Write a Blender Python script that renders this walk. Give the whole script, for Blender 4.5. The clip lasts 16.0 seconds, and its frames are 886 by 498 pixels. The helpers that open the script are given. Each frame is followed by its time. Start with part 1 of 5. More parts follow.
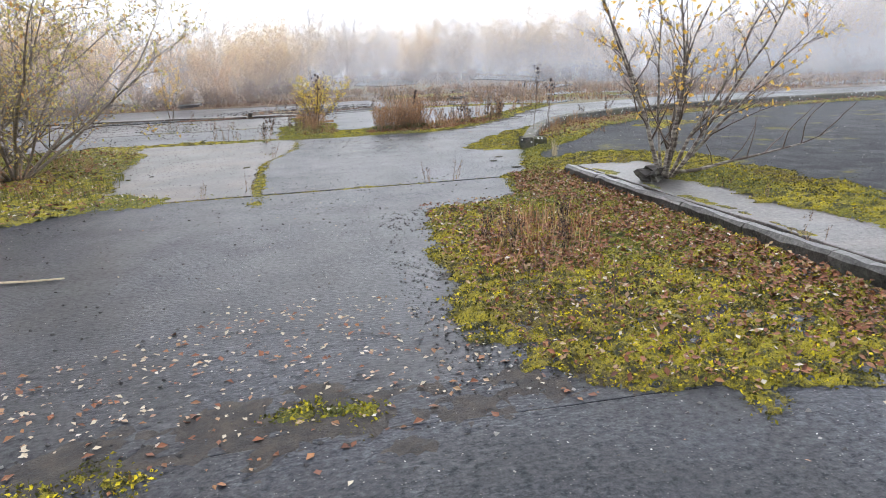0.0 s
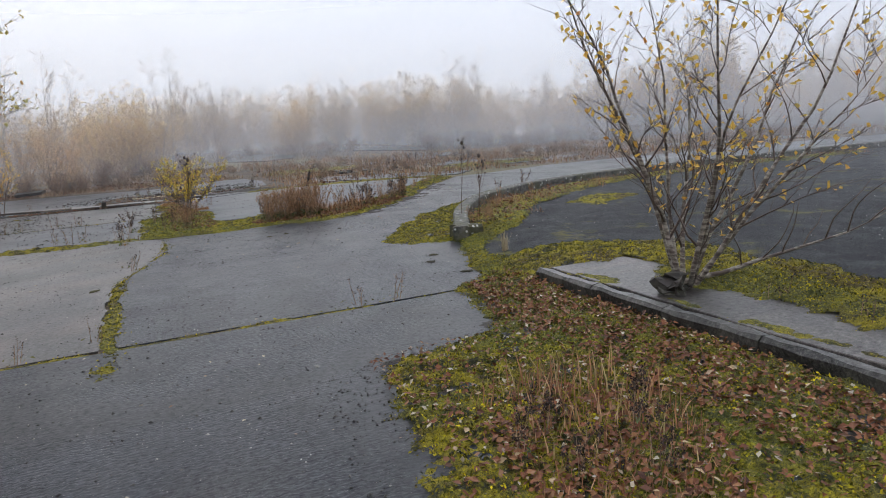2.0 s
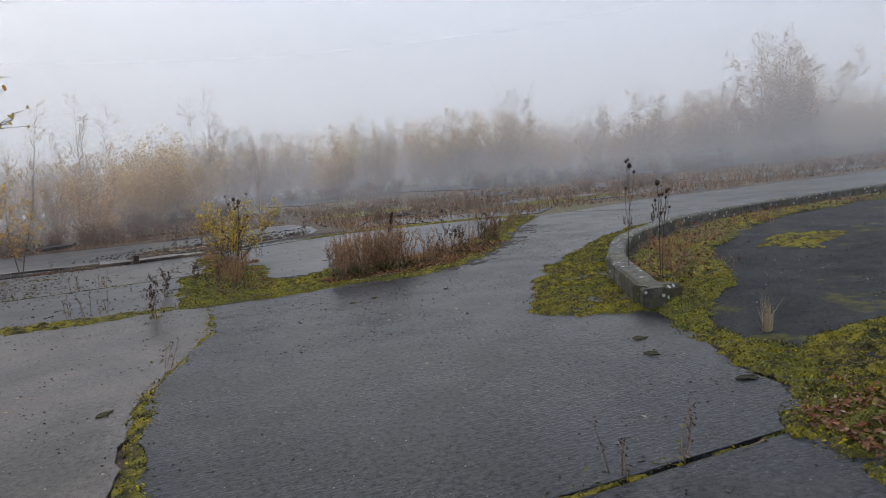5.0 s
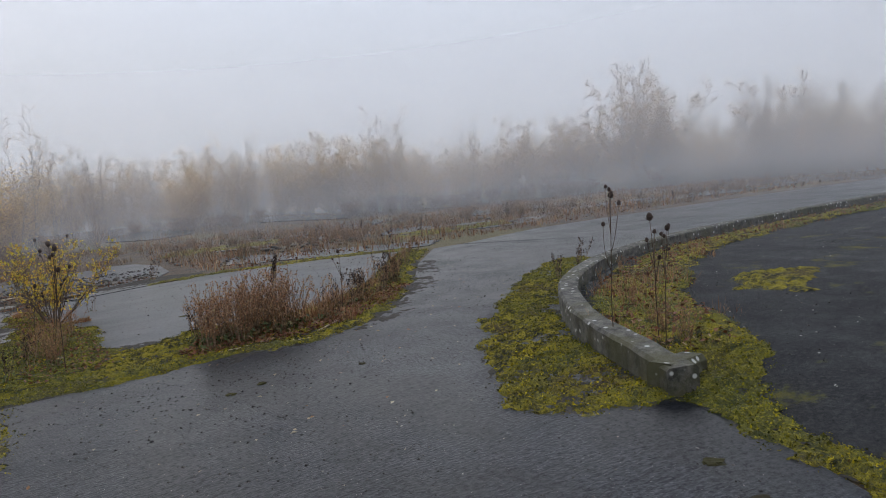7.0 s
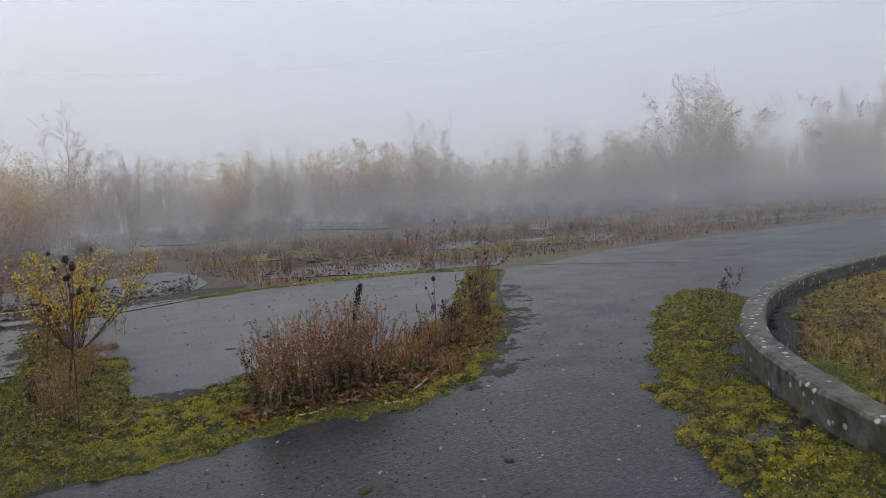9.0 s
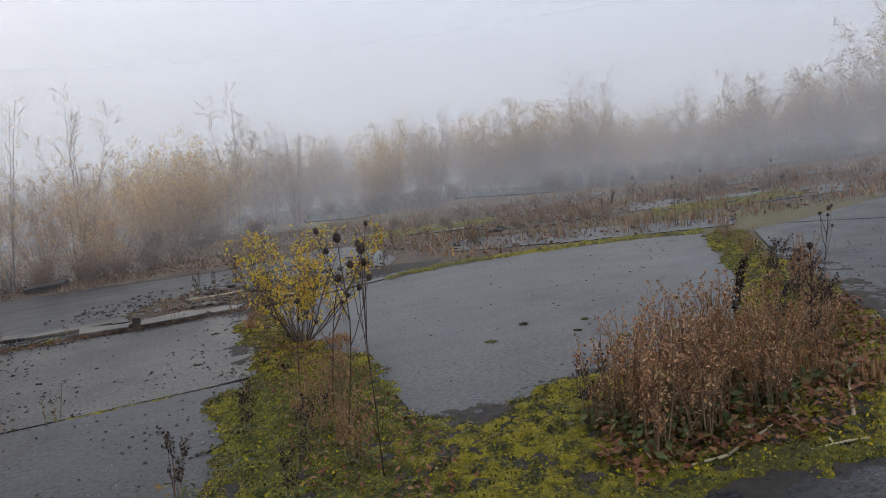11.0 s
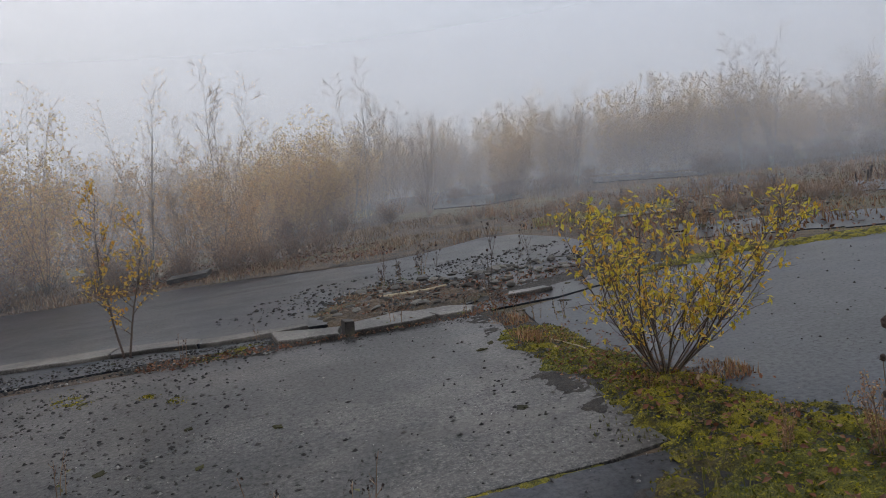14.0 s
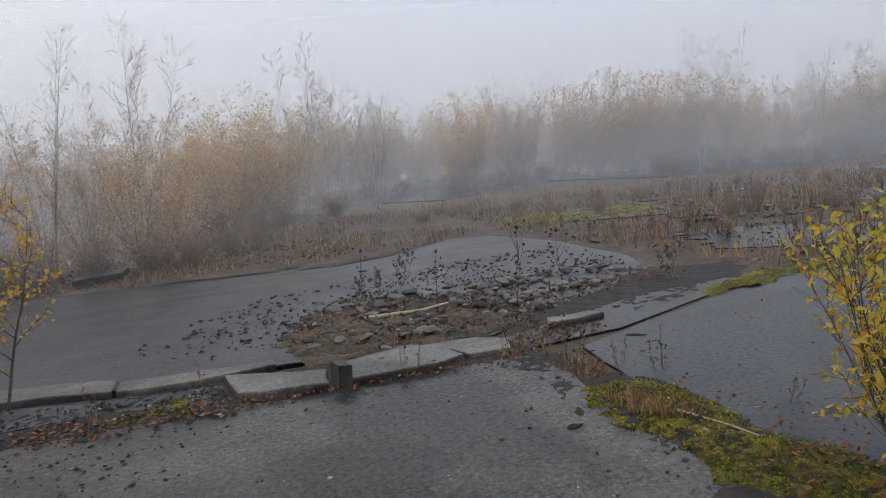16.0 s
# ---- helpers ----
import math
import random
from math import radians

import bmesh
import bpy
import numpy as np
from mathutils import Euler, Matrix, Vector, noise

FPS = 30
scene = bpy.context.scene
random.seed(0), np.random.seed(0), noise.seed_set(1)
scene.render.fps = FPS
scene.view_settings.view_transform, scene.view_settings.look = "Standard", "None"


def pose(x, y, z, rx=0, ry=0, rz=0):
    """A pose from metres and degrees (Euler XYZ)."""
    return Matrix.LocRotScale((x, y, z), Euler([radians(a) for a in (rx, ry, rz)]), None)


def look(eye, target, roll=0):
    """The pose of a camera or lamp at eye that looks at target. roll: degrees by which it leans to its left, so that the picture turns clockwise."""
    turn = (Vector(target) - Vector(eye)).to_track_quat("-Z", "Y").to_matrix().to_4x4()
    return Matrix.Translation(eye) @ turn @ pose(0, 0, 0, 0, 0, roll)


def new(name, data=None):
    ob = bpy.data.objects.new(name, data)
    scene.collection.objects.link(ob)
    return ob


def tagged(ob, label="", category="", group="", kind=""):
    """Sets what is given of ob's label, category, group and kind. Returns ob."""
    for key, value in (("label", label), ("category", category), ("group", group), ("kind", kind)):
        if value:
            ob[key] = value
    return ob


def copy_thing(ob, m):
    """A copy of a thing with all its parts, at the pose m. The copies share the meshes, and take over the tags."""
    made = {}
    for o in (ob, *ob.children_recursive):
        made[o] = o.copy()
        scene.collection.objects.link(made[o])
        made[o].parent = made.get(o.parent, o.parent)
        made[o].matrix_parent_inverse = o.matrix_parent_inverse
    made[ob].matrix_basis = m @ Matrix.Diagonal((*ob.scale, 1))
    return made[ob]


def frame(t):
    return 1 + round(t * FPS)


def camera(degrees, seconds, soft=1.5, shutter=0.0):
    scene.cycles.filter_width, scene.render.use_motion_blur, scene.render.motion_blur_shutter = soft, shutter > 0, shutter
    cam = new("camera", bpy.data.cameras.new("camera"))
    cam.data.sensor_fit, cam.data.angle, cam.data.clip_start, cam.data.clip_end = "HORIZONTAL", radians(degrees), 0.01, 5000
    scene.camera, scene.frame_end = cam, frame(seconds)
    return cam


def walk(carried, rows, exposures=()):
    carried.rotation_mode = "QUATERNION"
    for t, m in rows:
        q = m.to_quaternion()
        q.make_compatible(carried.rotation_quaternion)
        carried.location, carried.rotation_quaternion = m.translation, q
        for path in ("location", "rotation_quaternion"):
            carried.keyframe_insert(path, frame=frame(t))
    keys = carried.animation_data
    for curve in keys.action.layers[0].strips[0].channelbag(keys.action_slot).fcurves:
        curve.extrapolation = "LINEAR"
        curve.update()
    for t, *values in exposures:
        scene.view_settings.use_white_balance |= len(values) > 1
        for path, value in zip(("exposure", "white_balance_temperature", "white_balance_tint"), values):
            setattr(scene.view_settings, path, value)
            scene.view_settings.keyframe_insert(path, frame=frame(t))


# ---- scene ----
cam = camera(67.1, 16.0, soft=1.0)
# the site leans: the ground rises to the right of the walk
LEAN = Matrix.Rotation(radians(-5.0), 4, Vector((0.34, 0.94, 0.0)).normalized())
PATH = [
    (0, (0.134, 0.0, 1.465), (0.547, 1.884, 0.937), -2.5),
    (0.5, (0.224, 0.603, 1.51), (0.693, 2.498, 1.076), -4.4),
    (1, (0.149, 1.245, 1.536), (0.79, 3.091, 1.109), -4.1),
    (1.5, (0.208, 1.914, 1.575), (0.83, 3.78, 1.21), -2.9),
    (2, (0.172, 2.527, 1.622), (0.946, 4.336, 1.263), -4.2),
    (2.5, (0.177, 3.111, 1.544), (0.959, 4.926, 1.241), -6.2),
    (3, (0.056, 3.713, 1.548), (0.772, 5.56, 1.275), -4.6),
    (3.2, (0.093, 3.953, 1.547), (0.822, 5.792, 1.252), -5.8),
    (5.3, (0.143, 6.347, 1.492), (0.849, 8.206, 1.275), -5.8),
    (5.5, (0.176, 6.562, 1.501), (0.918, 8.406, 1.279), -6.7),
    (6, (0.235, 7.112, 1.539), (1.059, 8.923, 1.336), -3.2),
    (6.5, (0.339, 7.712, 1.55), (1.414, 9.384, 1.331), -4.3),
    (7, (0.502, 8.287, 1.588), (1.582, 9.959, 1.395), -6.1),
    (7.5, (0.568, 8.889, 1.619), (1.706, 10.521, 1.415), -6.3),
    (8, (0.74, 9.522, 1.64), (1.775, 11.226, 1.485), -6.0),
    (8.2, (0.78, 9.755, 1.64), (1.819, 11.458, 1.493), -5.2),
    (10.3, (0.528, 11.967, 1.741), (1.502, 13.704, 1.564), -3.7),
    (10.5, (0.385, 12.243, 1.735), (1.328, 13.999, 1.573), -4.3),
    (11, (0.107, 12.95, 1.676), (0.76, 14.829, 1.466), -7.7),
    (11.5, (-0.199, 13.605, 1.635), (0.523, 15.456, 1.402), -5.5),
    (12, (-0.451, 14.09, 1.669), (0.282, 15.942, 1.483), -7.7),
    (12.5, (-0.732, 14.715, 1.664), (-0.084, 16.603, 1.54), -5.7),
    (13, (-1.003, 15.235, 1.665), (-0.489, 17.164, 1.533), -6.2),
    (13.5, (-1.29, 15.85, 1.655), (-0.948, 17.819, 1.577), -5.7),
    (14, (-1.539, 16.333, 1.652), (-1.121, 18.279, 1.45), -8.2),
    (14.5, (-1.643, 16.946, 1.665), (-1.229, 18.893, 1.469), -7.0),
    (15, (-1.751, 17.584, 1.672), (-1.196, 19.491, 1.435), -8.6),
    (15.5, (-1.8, 18.221, 1.686), (-1.225, 20.123, 1.458), -5.9),
    (16, (-1.915, 18.855, 1.685), (-1.288, 20.738, 1.441), -6.1),
]
EXPOSURES = [(0, 1.35), (0.5, 0.6), (1.0, 0.58), (1.5, 0.46), (2.0, 0.47), (2.5, 0.35), (3.0, 0.14), (5.5, 0.05), (6.5, -0.05), (7.5, 0.05), (8.0, 0.02), (10.5, -0.05), (11.0, 0.05), (12.0, 0.1), (12.5, 0.05), (13.0, -0.18), (14.0, -0.16), (15.0, -0.05), (16.0, 0.02)]
walk(cam, [(t, LEAN @ look(eye, target, roll)) for t, eye, target, roll in PATH], EXPOSURES)

# ---- light: a thick foggy sky ----
world = bpy.data.worlds.new("fog_sky")
scene.world = world
world.use_nodes = True
wn, wl = world.node_tree.nodes, world.node_tree.links
wn.clear()
sky = wn.new("ShaderNodeTexSky")
sky.sky_type, sky.sun_disc = "NISHITA", False
sky.sun_elevation, sky.sun_rotation = radians(32), radians(-20)
sky.dust_density, sky.air_density = 6.0, 1.0
clear_bg = wn.new("ShaderNodeBackground")
clear_bg.inputs["Strength"].default_value = 0.08
wl.new(sky.outputs["Color"], clear_bg.inputs["Color"])
coord = wn.new("ShaderNodeTexCoord")
split = wn.new("ShaderNodeSeparateXYZ")
wl.new(coord.outputs["Generated"], split.inputs[0])
ramp = wn.new("ShaderNodeValToRGB")
ramp.color_ramp.elements[0].position, ramp.color_ramp.elements[0].color = 0.0, (0.71, 0.74, 0.79, 1)
ramp.color_ramp.elements[1].position, ramp.color_ramp.elements[1].color = 0.42, (0.88, 0.98, 1.16, 1)
mid = ramp.color_ramp.elements.new(0.14)
mid.color = (0.78, 0.84, 0.96, 1)
wl.new(split.outputs["Z"], ramp.inputs["Fac"])
fog_bg = wn.new("ShaderNodeBackground")
fog_bg.inputs["Strength"].default_value = 1.0
wl.new(ramp.outputs["Color"], fog_bg.inputs["Color"])
sky_mix = wn.new("ShaderNodeMixShader")
sky_mix.inputs[0].default_value = 0.9
wl.new(clear_bg.outputs[0], sky_mix.inputs[1])
wl.new(fog_bg.outputs[0], sky_mix.inputs[2])
world_out = wn.new("ShaderNodeOutputWorld")
wl.new(sky_mix.outputs[0], world_out.inputs["Surface"])

sun = new("sun", bpy.data.lights.new("sun", "SUN"))
sun.data.energy, sun.data.angle, sun.data.color = 0.6, radians(60), (1.0, 0.96, 0.9)
sun.matrix_world = look((10, 25, 22), (0, 0, 0))


# ---- materials ----
class Mat:
    """A node material with short ways to add nodes."""

    def __init__(self, name, rough=0.8, metal=0.0):
        self.m = bpy.data.materials.new(name)
        self.m.use_nodes = True
        self.n, self.l = self.m.node_tree.nodes, self.m.node_tree.links
        self.b = self.n["Principled BSDF"]
        self.b.inputs["Roughness"].default_value = rough
        self.b.inputs["Metallic"].default_value = metal
        self.co = self.n.new("ShaderNodeTexCoord").outputs["Object"]

    def noise(self, scale, detail=6, rough=0.6, stretch=None, dist=0.0):
        t = self.n.new("ShaderNodeTexNoise")
        t.inputs["Scale"].default_value, t.inputs["Detail"].default_value = scale, detail
        t.inputs["Roughness"].default_value, t.inputs["Distortion"].default_value = rough, dist
        src = self.co
        if stretch:
            mp = self.n.new("ShaderNodeMapping")
            mp.inputs["Scale"].default_value = stretch
            self.l.new(self.co, mp.inputs[0])
            src = mp.outputs[0]
        self.l.new(src, t.inputs["Vector"])
        return t.outputs["Fac"]

    def ramp(self, fac, *stops):
        r = self.n.new("ShaderNodeValToRGB")
        el = r.color_ramp.elements
        while len(el) < len(stops):
            el.new(0.5)
        for e, (p, c) in zip(el, stops):
            e.position = p
            e.color = (c, c, c, 1) if isinstance(c, (int, float)) else (*c, 1)
        self.l.new(fac, r.inputs["Fac"])
        return r.outputs["Color"]

    def mix(self, fac, a, b, kind="MIX"):
        x = self.n.new("ShaderNodeMix")
        x.data_type, x.blend_type = "RGBA", kind
        for sock, v in ((0, fac), (6, a), (7, b)):
            if isinstance(v, (int, float)):
                x.inputs[sock].default_value = v if sock == 0 else (v, v, v, 1)
            elif isinstance(v, tuple):
                x.inputs[sock].default_value = (*v, 1)
            else:
                self.l.new(v, x.inputs[sock])
        return x.outputs[2]

    def bump(self, height, strength=0.4, dist=0.01, after=None):
        b = self.n.new("ShaderNodeBump")
        b.inputs["Strength"].default_value, b.inputs["Distance"].default_value = strength, dist
        self.l.new(height, b.inputs["Height"])
        if after:
            self.l.new(after, b.inputs["Normal"])
        return b.outputs["Normal"]

    def wire(self, colour=None, rough=None, normal=None):
        if colour is not None:
            self.l.new(colour, self.b.inputs["Base Color"])
        if rough is not None:
            self.l.new(rough, self.b.inputs["Roughness"])
        if normal is not None:
            self.l.new(normal, self.b.inputs["Normal"])
        return self.m

    def island(self):
        return self.n.new("ShaderNodeNewGeometry").outputs["Random Per Island"]

    def random(self):
        return self.n.new("ShaderNodeObjectInfo").outputs["Random"]


def concrete(name, wet, tan, dark, tan_from=0.5, brushed=True, gloss=0.3, grain=0.9):
    k = Mat(name)
    k.b.inputs["Specular IOR Level"].default_value = gloss
    big = k.noise(0.22, 4, 0.55, dist=0.6)
    mid_n = k.noise(1.6, 8, 0.65)
    grit = k.noise(60, 3, 0.7)
    pits = k.noise(190, 2, 0.6)
    base = k.mix(k.ramp(big, (tan_from - 0.08, 0.0), (tan_from + 0.1, 1.0)), dark, tan)
    base = k.mix(k.ramp(mid_n, (0.42, 0.0), (0.72, 0.55)), base, wet)
    blots = k.noise(0.9, 7, 0.7, dist=1.2)
    base = k.mix(k.ramp(blots, (0.50, 0.0), (0.62, 0.75)), base, tuple(0.4 * c for c in dark))
    base = k.mix(k.ramp(grit, (0.48, 0.0), (0.66, grain)), base, tuple(2.1 * c for c in tan))
    base = k.mix(k.ramp(pits, (0.36, 0.9), (0.5, 0.0)), base, (0.012, 0.012, 0.014))
    flecks = k.noise(24, 5, 0.8)
    base = k.mix(k.ramp(flecks, (0.54, 0.0), (0.66, 0.9 * grain)), base, tuple(2.3 * c for c in tan))
    base = k.mix(k.ramp(flecks, (0.30, 0.7), (0.44, 0.0)), base, tuple(0.4 * c for c in dark))
    bits = k.n.new("ShaderNodeTexVoronoi")
    bits.inputs["Scale"].default_value = 34
    k.l.new(k.co, bits.inputs["Vector"])
    base = k.mix(k.ramp(bits.outputs["Distance"], (0.07, grain), (0.13, 0.0)), base, (0.26, 0.25, 0.235))
    if not brushed:
        streak = k.noise(1.1, 5, 0.6, (0.35, 2.2, 1), 0.5)
        base = k.mix(k.ramp(streak, (0.45, 0.0), (0.68, 0.6)), base, tuple(1.5 * c for c in tan))
        mid_n = k.mix(0.6, mid_n, streak)
    pool = k.ramp(k.noise(0.5, 6, 0.62, (1.0, 0.7, 1), 0.9), (0.42, 1.0), (0.56, 0.0))
    base = k.mix(k.mix(0.75, 0.0, pool), base, tuple(0.28 * c for c in dark))
    rough = k.mix(pool, k.ramp(k.mix(0.5, big, mid_n), (0.36, 0.32), (0.50, 0.39), (0.66, 0.50)), k.ramp(mid_n, (0.3, 0.32), (0.7, 0.40)))
    k.l.new(k.ramp(flecks, (0.36, 0.3 * gloss), (0.5, gloss), (0.64, 1.6 * gloss)), k.b.inputs["Specular IOR Level"])
    normal = k.bump(k.mix(pool, grit, 0.5), 0.5 if brushed else 0.06, 0.005)
    normal = k.bump(k.noise(2.4, 2, 0.5), 0.12, 0.01, normal)
    if brushed:
        w = k.n.new("ShaderNodeTexWave")
        w.bands_direction = "Y"
        for key, v in (("Scale", 8.5), ("Distortion", 9.0), ("Detail", 5), ("Detail Scale", 2.0)):
            w.inputs[key].default_value = v
        k.l.new(k.co, w.inputs["Vector"])
        normal = k.bump(k.mix(k.mix(0.8, 0.0, pool), w.outputs["Fac"], 0.5), 0.22, 0.005, normal)
        base = k.mix(k.ramp(w.outputs["Fac"], (0.15, 0.3), (0.5, 0.0)), base, tuple(0.5 * c for c in dark))
    return k.wire(base, rough, normal)


M_CONCRETE = concrete("wet_concrete", (0.005, 0.007, 0.012), (0.019, 0.021, 0.026), (0.008, 0.010, 0.017), 0.53, True, 0.17)
M_WET_SMOOTH = concrete("smooth_wet_concrete", (0.007, 0.009, 0.015), (0.023, 0.026, 0.033), (0.008, 0.011, 0.019), 0.53, False, 0.23, 0.12)
M_DAMP = concrete("damp_tan_concrete", (0.010, 0.011, 0.014), (0.072, 0.063, 0.055), (0.010, 0.012, 0.016), 0.45, False, 0.18, 0.9)
M_CONCRETE_DRY = concrete("pale_concrete", (0.028, 0.028, 0.030), (0.100, 0.082, 0.069), (0.048, 0.042, 0.038), 0.45, False, 0.2, 0.4)
M_PALE_KERB = concrete("pale_kerb_concrete", (0.06, 0.055, 0.05), (0.17, 0.145, 0.12), (0.08, 0.07, 0.06), 0.45, False, 0.2, 0.4)
M_KERB = concrete("weathered_kerb_concrete", (0.03, 0.03, 0.027), (0.08, 0.073, 0.062), (0.030, 0.028, 0.024), 0.45, False, 0.25, 0.4)


def asphalt():
    k = Mat("wet_asphalt")
    k.b.inputs["Specular IOR Level"].default_value = 0.16
    big, mid_n, grit = k.noise(0.35, 5, 0.6), k.noise(3, 6, 0.6), k.noise(110, 3, 0.75)
    base = k.mix(k.ramp(big, (0.4, 0.0), (0.65, 1.0)), (0.010, 0.011, 0.013), (0.021, 0.022, 0.024))
    base = k.mix(k.ramp(grit, (0.52, 0.0), (0.8, 0.8)), base, (0.075, 0.075, 0.075))
    coarse = k.noise(32, 4, 0.8)
    base = k.mix(k.ramp(coarse, (0.5, 0.0), (0.68, 0.8)), base, (0.06, 0.058, 0.056))
    base = k.mix(k.ramp(coarse, (0.32, 0.9), (0.45, 0.0)), base, (0.005, 0.005, 0.006))
    base = k.mix(k.ramp(k.noise(1.3, 7, 0.7), (0.585, 0.0), (0.66, 0.8)), base, (0.11, 0.10, 0.012))
    return k.wire(base, k.ramp(mid_n, (0.3, 0.62), (0.7, 0.9)), k.bump(grit, 0.9, 0.01))


def earth():
    k = Mat("earth_and_dead_grass")
    big, mid_n, fine, grit = k.noise(0.13, 5, 0.6), k.noise(1.1, 8, 0.7), k.noise(14, 6, 0.7), k.noise(70, 3, 0.7)
    base = k.mix(k.ramp(mid_n, (0.40, 0.0), (0.60, 1.0)), (0.030, 0.021, 0.014), (0.105, 0.066, 0.036))
    base = k.mix(k.ramp(big, (0.50, 0.0), (0.60, 0.8)), base, (0.105, 0.090, 0.022))
    base = k.mix(k.ramp(fine, (0.50, 0.0), (0.70, 0.85)), base, (0.18, 0.115, 0.06))
    base = k.mix(k.ramp(grit, (0.30, 0.8), (0.45, 0.0)), base, (0.02, 0.018, 0.014))
    normal = k.bump(fine, 0.8, 0.05)
    return k.wire(base, None, k.bump(grit, 0.6, 0.01, normal))


def moss_material():
    k = Mat("yellow_green_moss", 0.95)
    big, mid_n, fine, grit = k.noise(0.9, 5, 0.6), k.noise(6, 6, 0.65), k.noise(38, 5, 0.7), k.noise(160, 3, 0.7)
    base = k.mix(k.ramp(mid_n, (0.42, 0.0), (0.57, 1.0)), (0.020, 0.020, 0.004), (0.30, 0.24, 0.004))
    base = k.mix(k.ramp(big, (0.52, 0.0), (0.61, 0.75)), base, (0.075, 0.046, 0.02))
    base = k.mix(k.ramp(k.noise(0.45, 3, 0.5, dist=0.8), (0.46, 0.0), (0.6, 0.7)), base, (0.085, 0.095, 0.008))
    base = k.mix(k.ramp(fine, (0.52, 0.0), (0.70, 0.85)), base, (0.50, 0.41, 0.006))
    base = k.mix(k.ramp(grit, (0.38, 0.9), (0.5, 0.0)), base, (0.012, 0.011, 0.004))
    normal = k.bump(fine, 0.9, 0.03)
    return k.wire(base, None, k.bump(grit, 0.8, 0.012, normal))


def coloured(name, stops, rough=0.8, grain=40, by_object=False, spread=0.35):
    """A small thing's material: each piece takes its own tint from the stops, broken by grain."""
    k = Mat(name, rough)
    k.b.inputs["Specular IOR Level"].default_value = 0.25
    tint = k.ramp(k.random() if by_object else k.island(), *stops)
    g = k.noise(grain, 5, 0.65)
    base = k.mix(k.ramp(g, (0.3, spread), (0.6, 0.0)), tint, (0.03, 0.022, 0.014))
    return k.wire(base, None, k.bump(g, 0.3, 0.004))


def leaf(name, stops, through_light=0.5):
    """Thin leaves: they reflect and pass light."""
    k = Mat(name, 0.6)
    tint = k.ramp(k.island(), *stops)
    k.wire(tint)
    back = k.n.new("ShaderNodeBsdfTranslucent")
    k.l.new(tint, back.inputs["Color"])
    both = k.n.new("ShaderNodeMixShader")
    both.inputs[0].default_value = through_light
    k.l.new(k.b.outputs[0], both.inputs[1])
    k.l.new(back.outputs[0], both.inputs[2])
    k.l.new(both.outputs[0], k.n["Material Output"].inputs["Surface"])
    return k.m


def bark(name, pale, dark, scale=9, mark=0.55):
    k = Mat(name, 0.8)
    rings = k.noise(scale, 6, 0.7, (1, 1, 4))
    base = k.mix(k.ramp(rings, (mark - 0.06, 0.0), (mark + 0.06, 1.0)), pale, dark)
    base = k.mix(k.ramp(k.noise(3, 5), (0.5, 0.0), (0.75, 0.6)), base, (0.12, 0.12, 0.07))
    return k.wire(base, None, k.bump(rings, 0.4, 0.006))


M_ASPHALT, M_EARTH, M_MOSS = asphalt(), earth(), moss_material()
M_BIRCH = bark("birch_bark", (0.46, 0.43, 0.37), (0.10, 0.08, 0.06))
M_YOUNG_BIRCH = bark("young_birch_bark", (0.34, 0.29, 0.235), (0.09, 0.065, 0.05), 6, 0.48)
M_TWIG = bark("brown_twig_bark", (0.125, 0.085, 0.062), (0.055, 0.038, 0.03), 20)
# next two, for far trees: bark brown paled, part of the haze in the colour
M_HAZED_BARK = bark("hazed_twig_bark", (0.46, 0.35, 0.28), (0.32, 0.23, 0.18), 20)
M_TWIG_HAZED = bark("hazed_brown_twig", (0.36, 0.27, 0.21), (0.22, 0.16, 0.12), 20)
M_STUMP = bark("rotten_stump_bark", (0.045, 0.035, 0.028), (0.02, 0.016, 0.012), 14)
M_LEAF_YELLOW = leaf("yellow_willow_leaf", ((0, (0.56, 0.45, 0.05)), (0.4, (0.70, 0.53, 0.06)), (0.75, (0.74, 0.43, 0.05)), (0.9, (0.50, 0.25, 0.05)), (1, (0.42, 0.41, 0.07))))
M_LEAF_GOLD = leaf("golden_birch_leaf", ((0, (0.68, 0.38, 0.07)), (0.5, (0.74, 0.46, 0.09)), (0.85, (0.55, 0.40, 0.08)), (1, (0.58, 0.22, 0.05))))
M_LEAF_BUSH = leaf("olive_gold_leaf", ((0, (0.40, 0.30, 0.08)), (0.4, (0.55, 0.42, 0.12)), (0.7, (0.38, 0.36, 0.10)), (0.9, (0.50, 0.26, 0.07)), (1, (0.30, 0.13, 0.05))))
M_BUSH_BARK = bark("grey_brown_bark", (0.22, 0.17, 0.13), (0.10, 0.075, 0.055), 14)
# next three, for far trees: autumn tints with some haze mixed into the colour
M_LEAF_RUSSET_HAZED = leaf("hazed_russet_leaf", ((0, (0.72, 0.48, 0.25)), (0.5, (0.78, 0.56, 0.31)), (0.85, (0.76, 0.42, 0.15)), (1, (0.58, 0.31, 0.16))))
M_LEAF_TAN_HAZED = leaf("hazed_tan_leaf", ((0, (0.74, 0.53, 0.25)), (0.5, (0.80, 0.60, 0.30)), (1, (0.70, 0.45, 0.21))))
M_LEAF_GOLD_HAZED = leaf("hazed_gold_leaf", ((0, (0.74, 0.52, 0.22)), (0.5, (0.80, 0.62, 0.29)), (0.85, (0.76, 0.46, 0.17)), (1, (0.62, 0.52, 0.23))))
M_LEAF_SCRUB = leaf("brown_scrub_leaf", ((0, (0.26, 0.14, 0.075)), (0.5, (0.36, 0.22, 0.12)), (1, (0.20, 0.11, 0.07))))
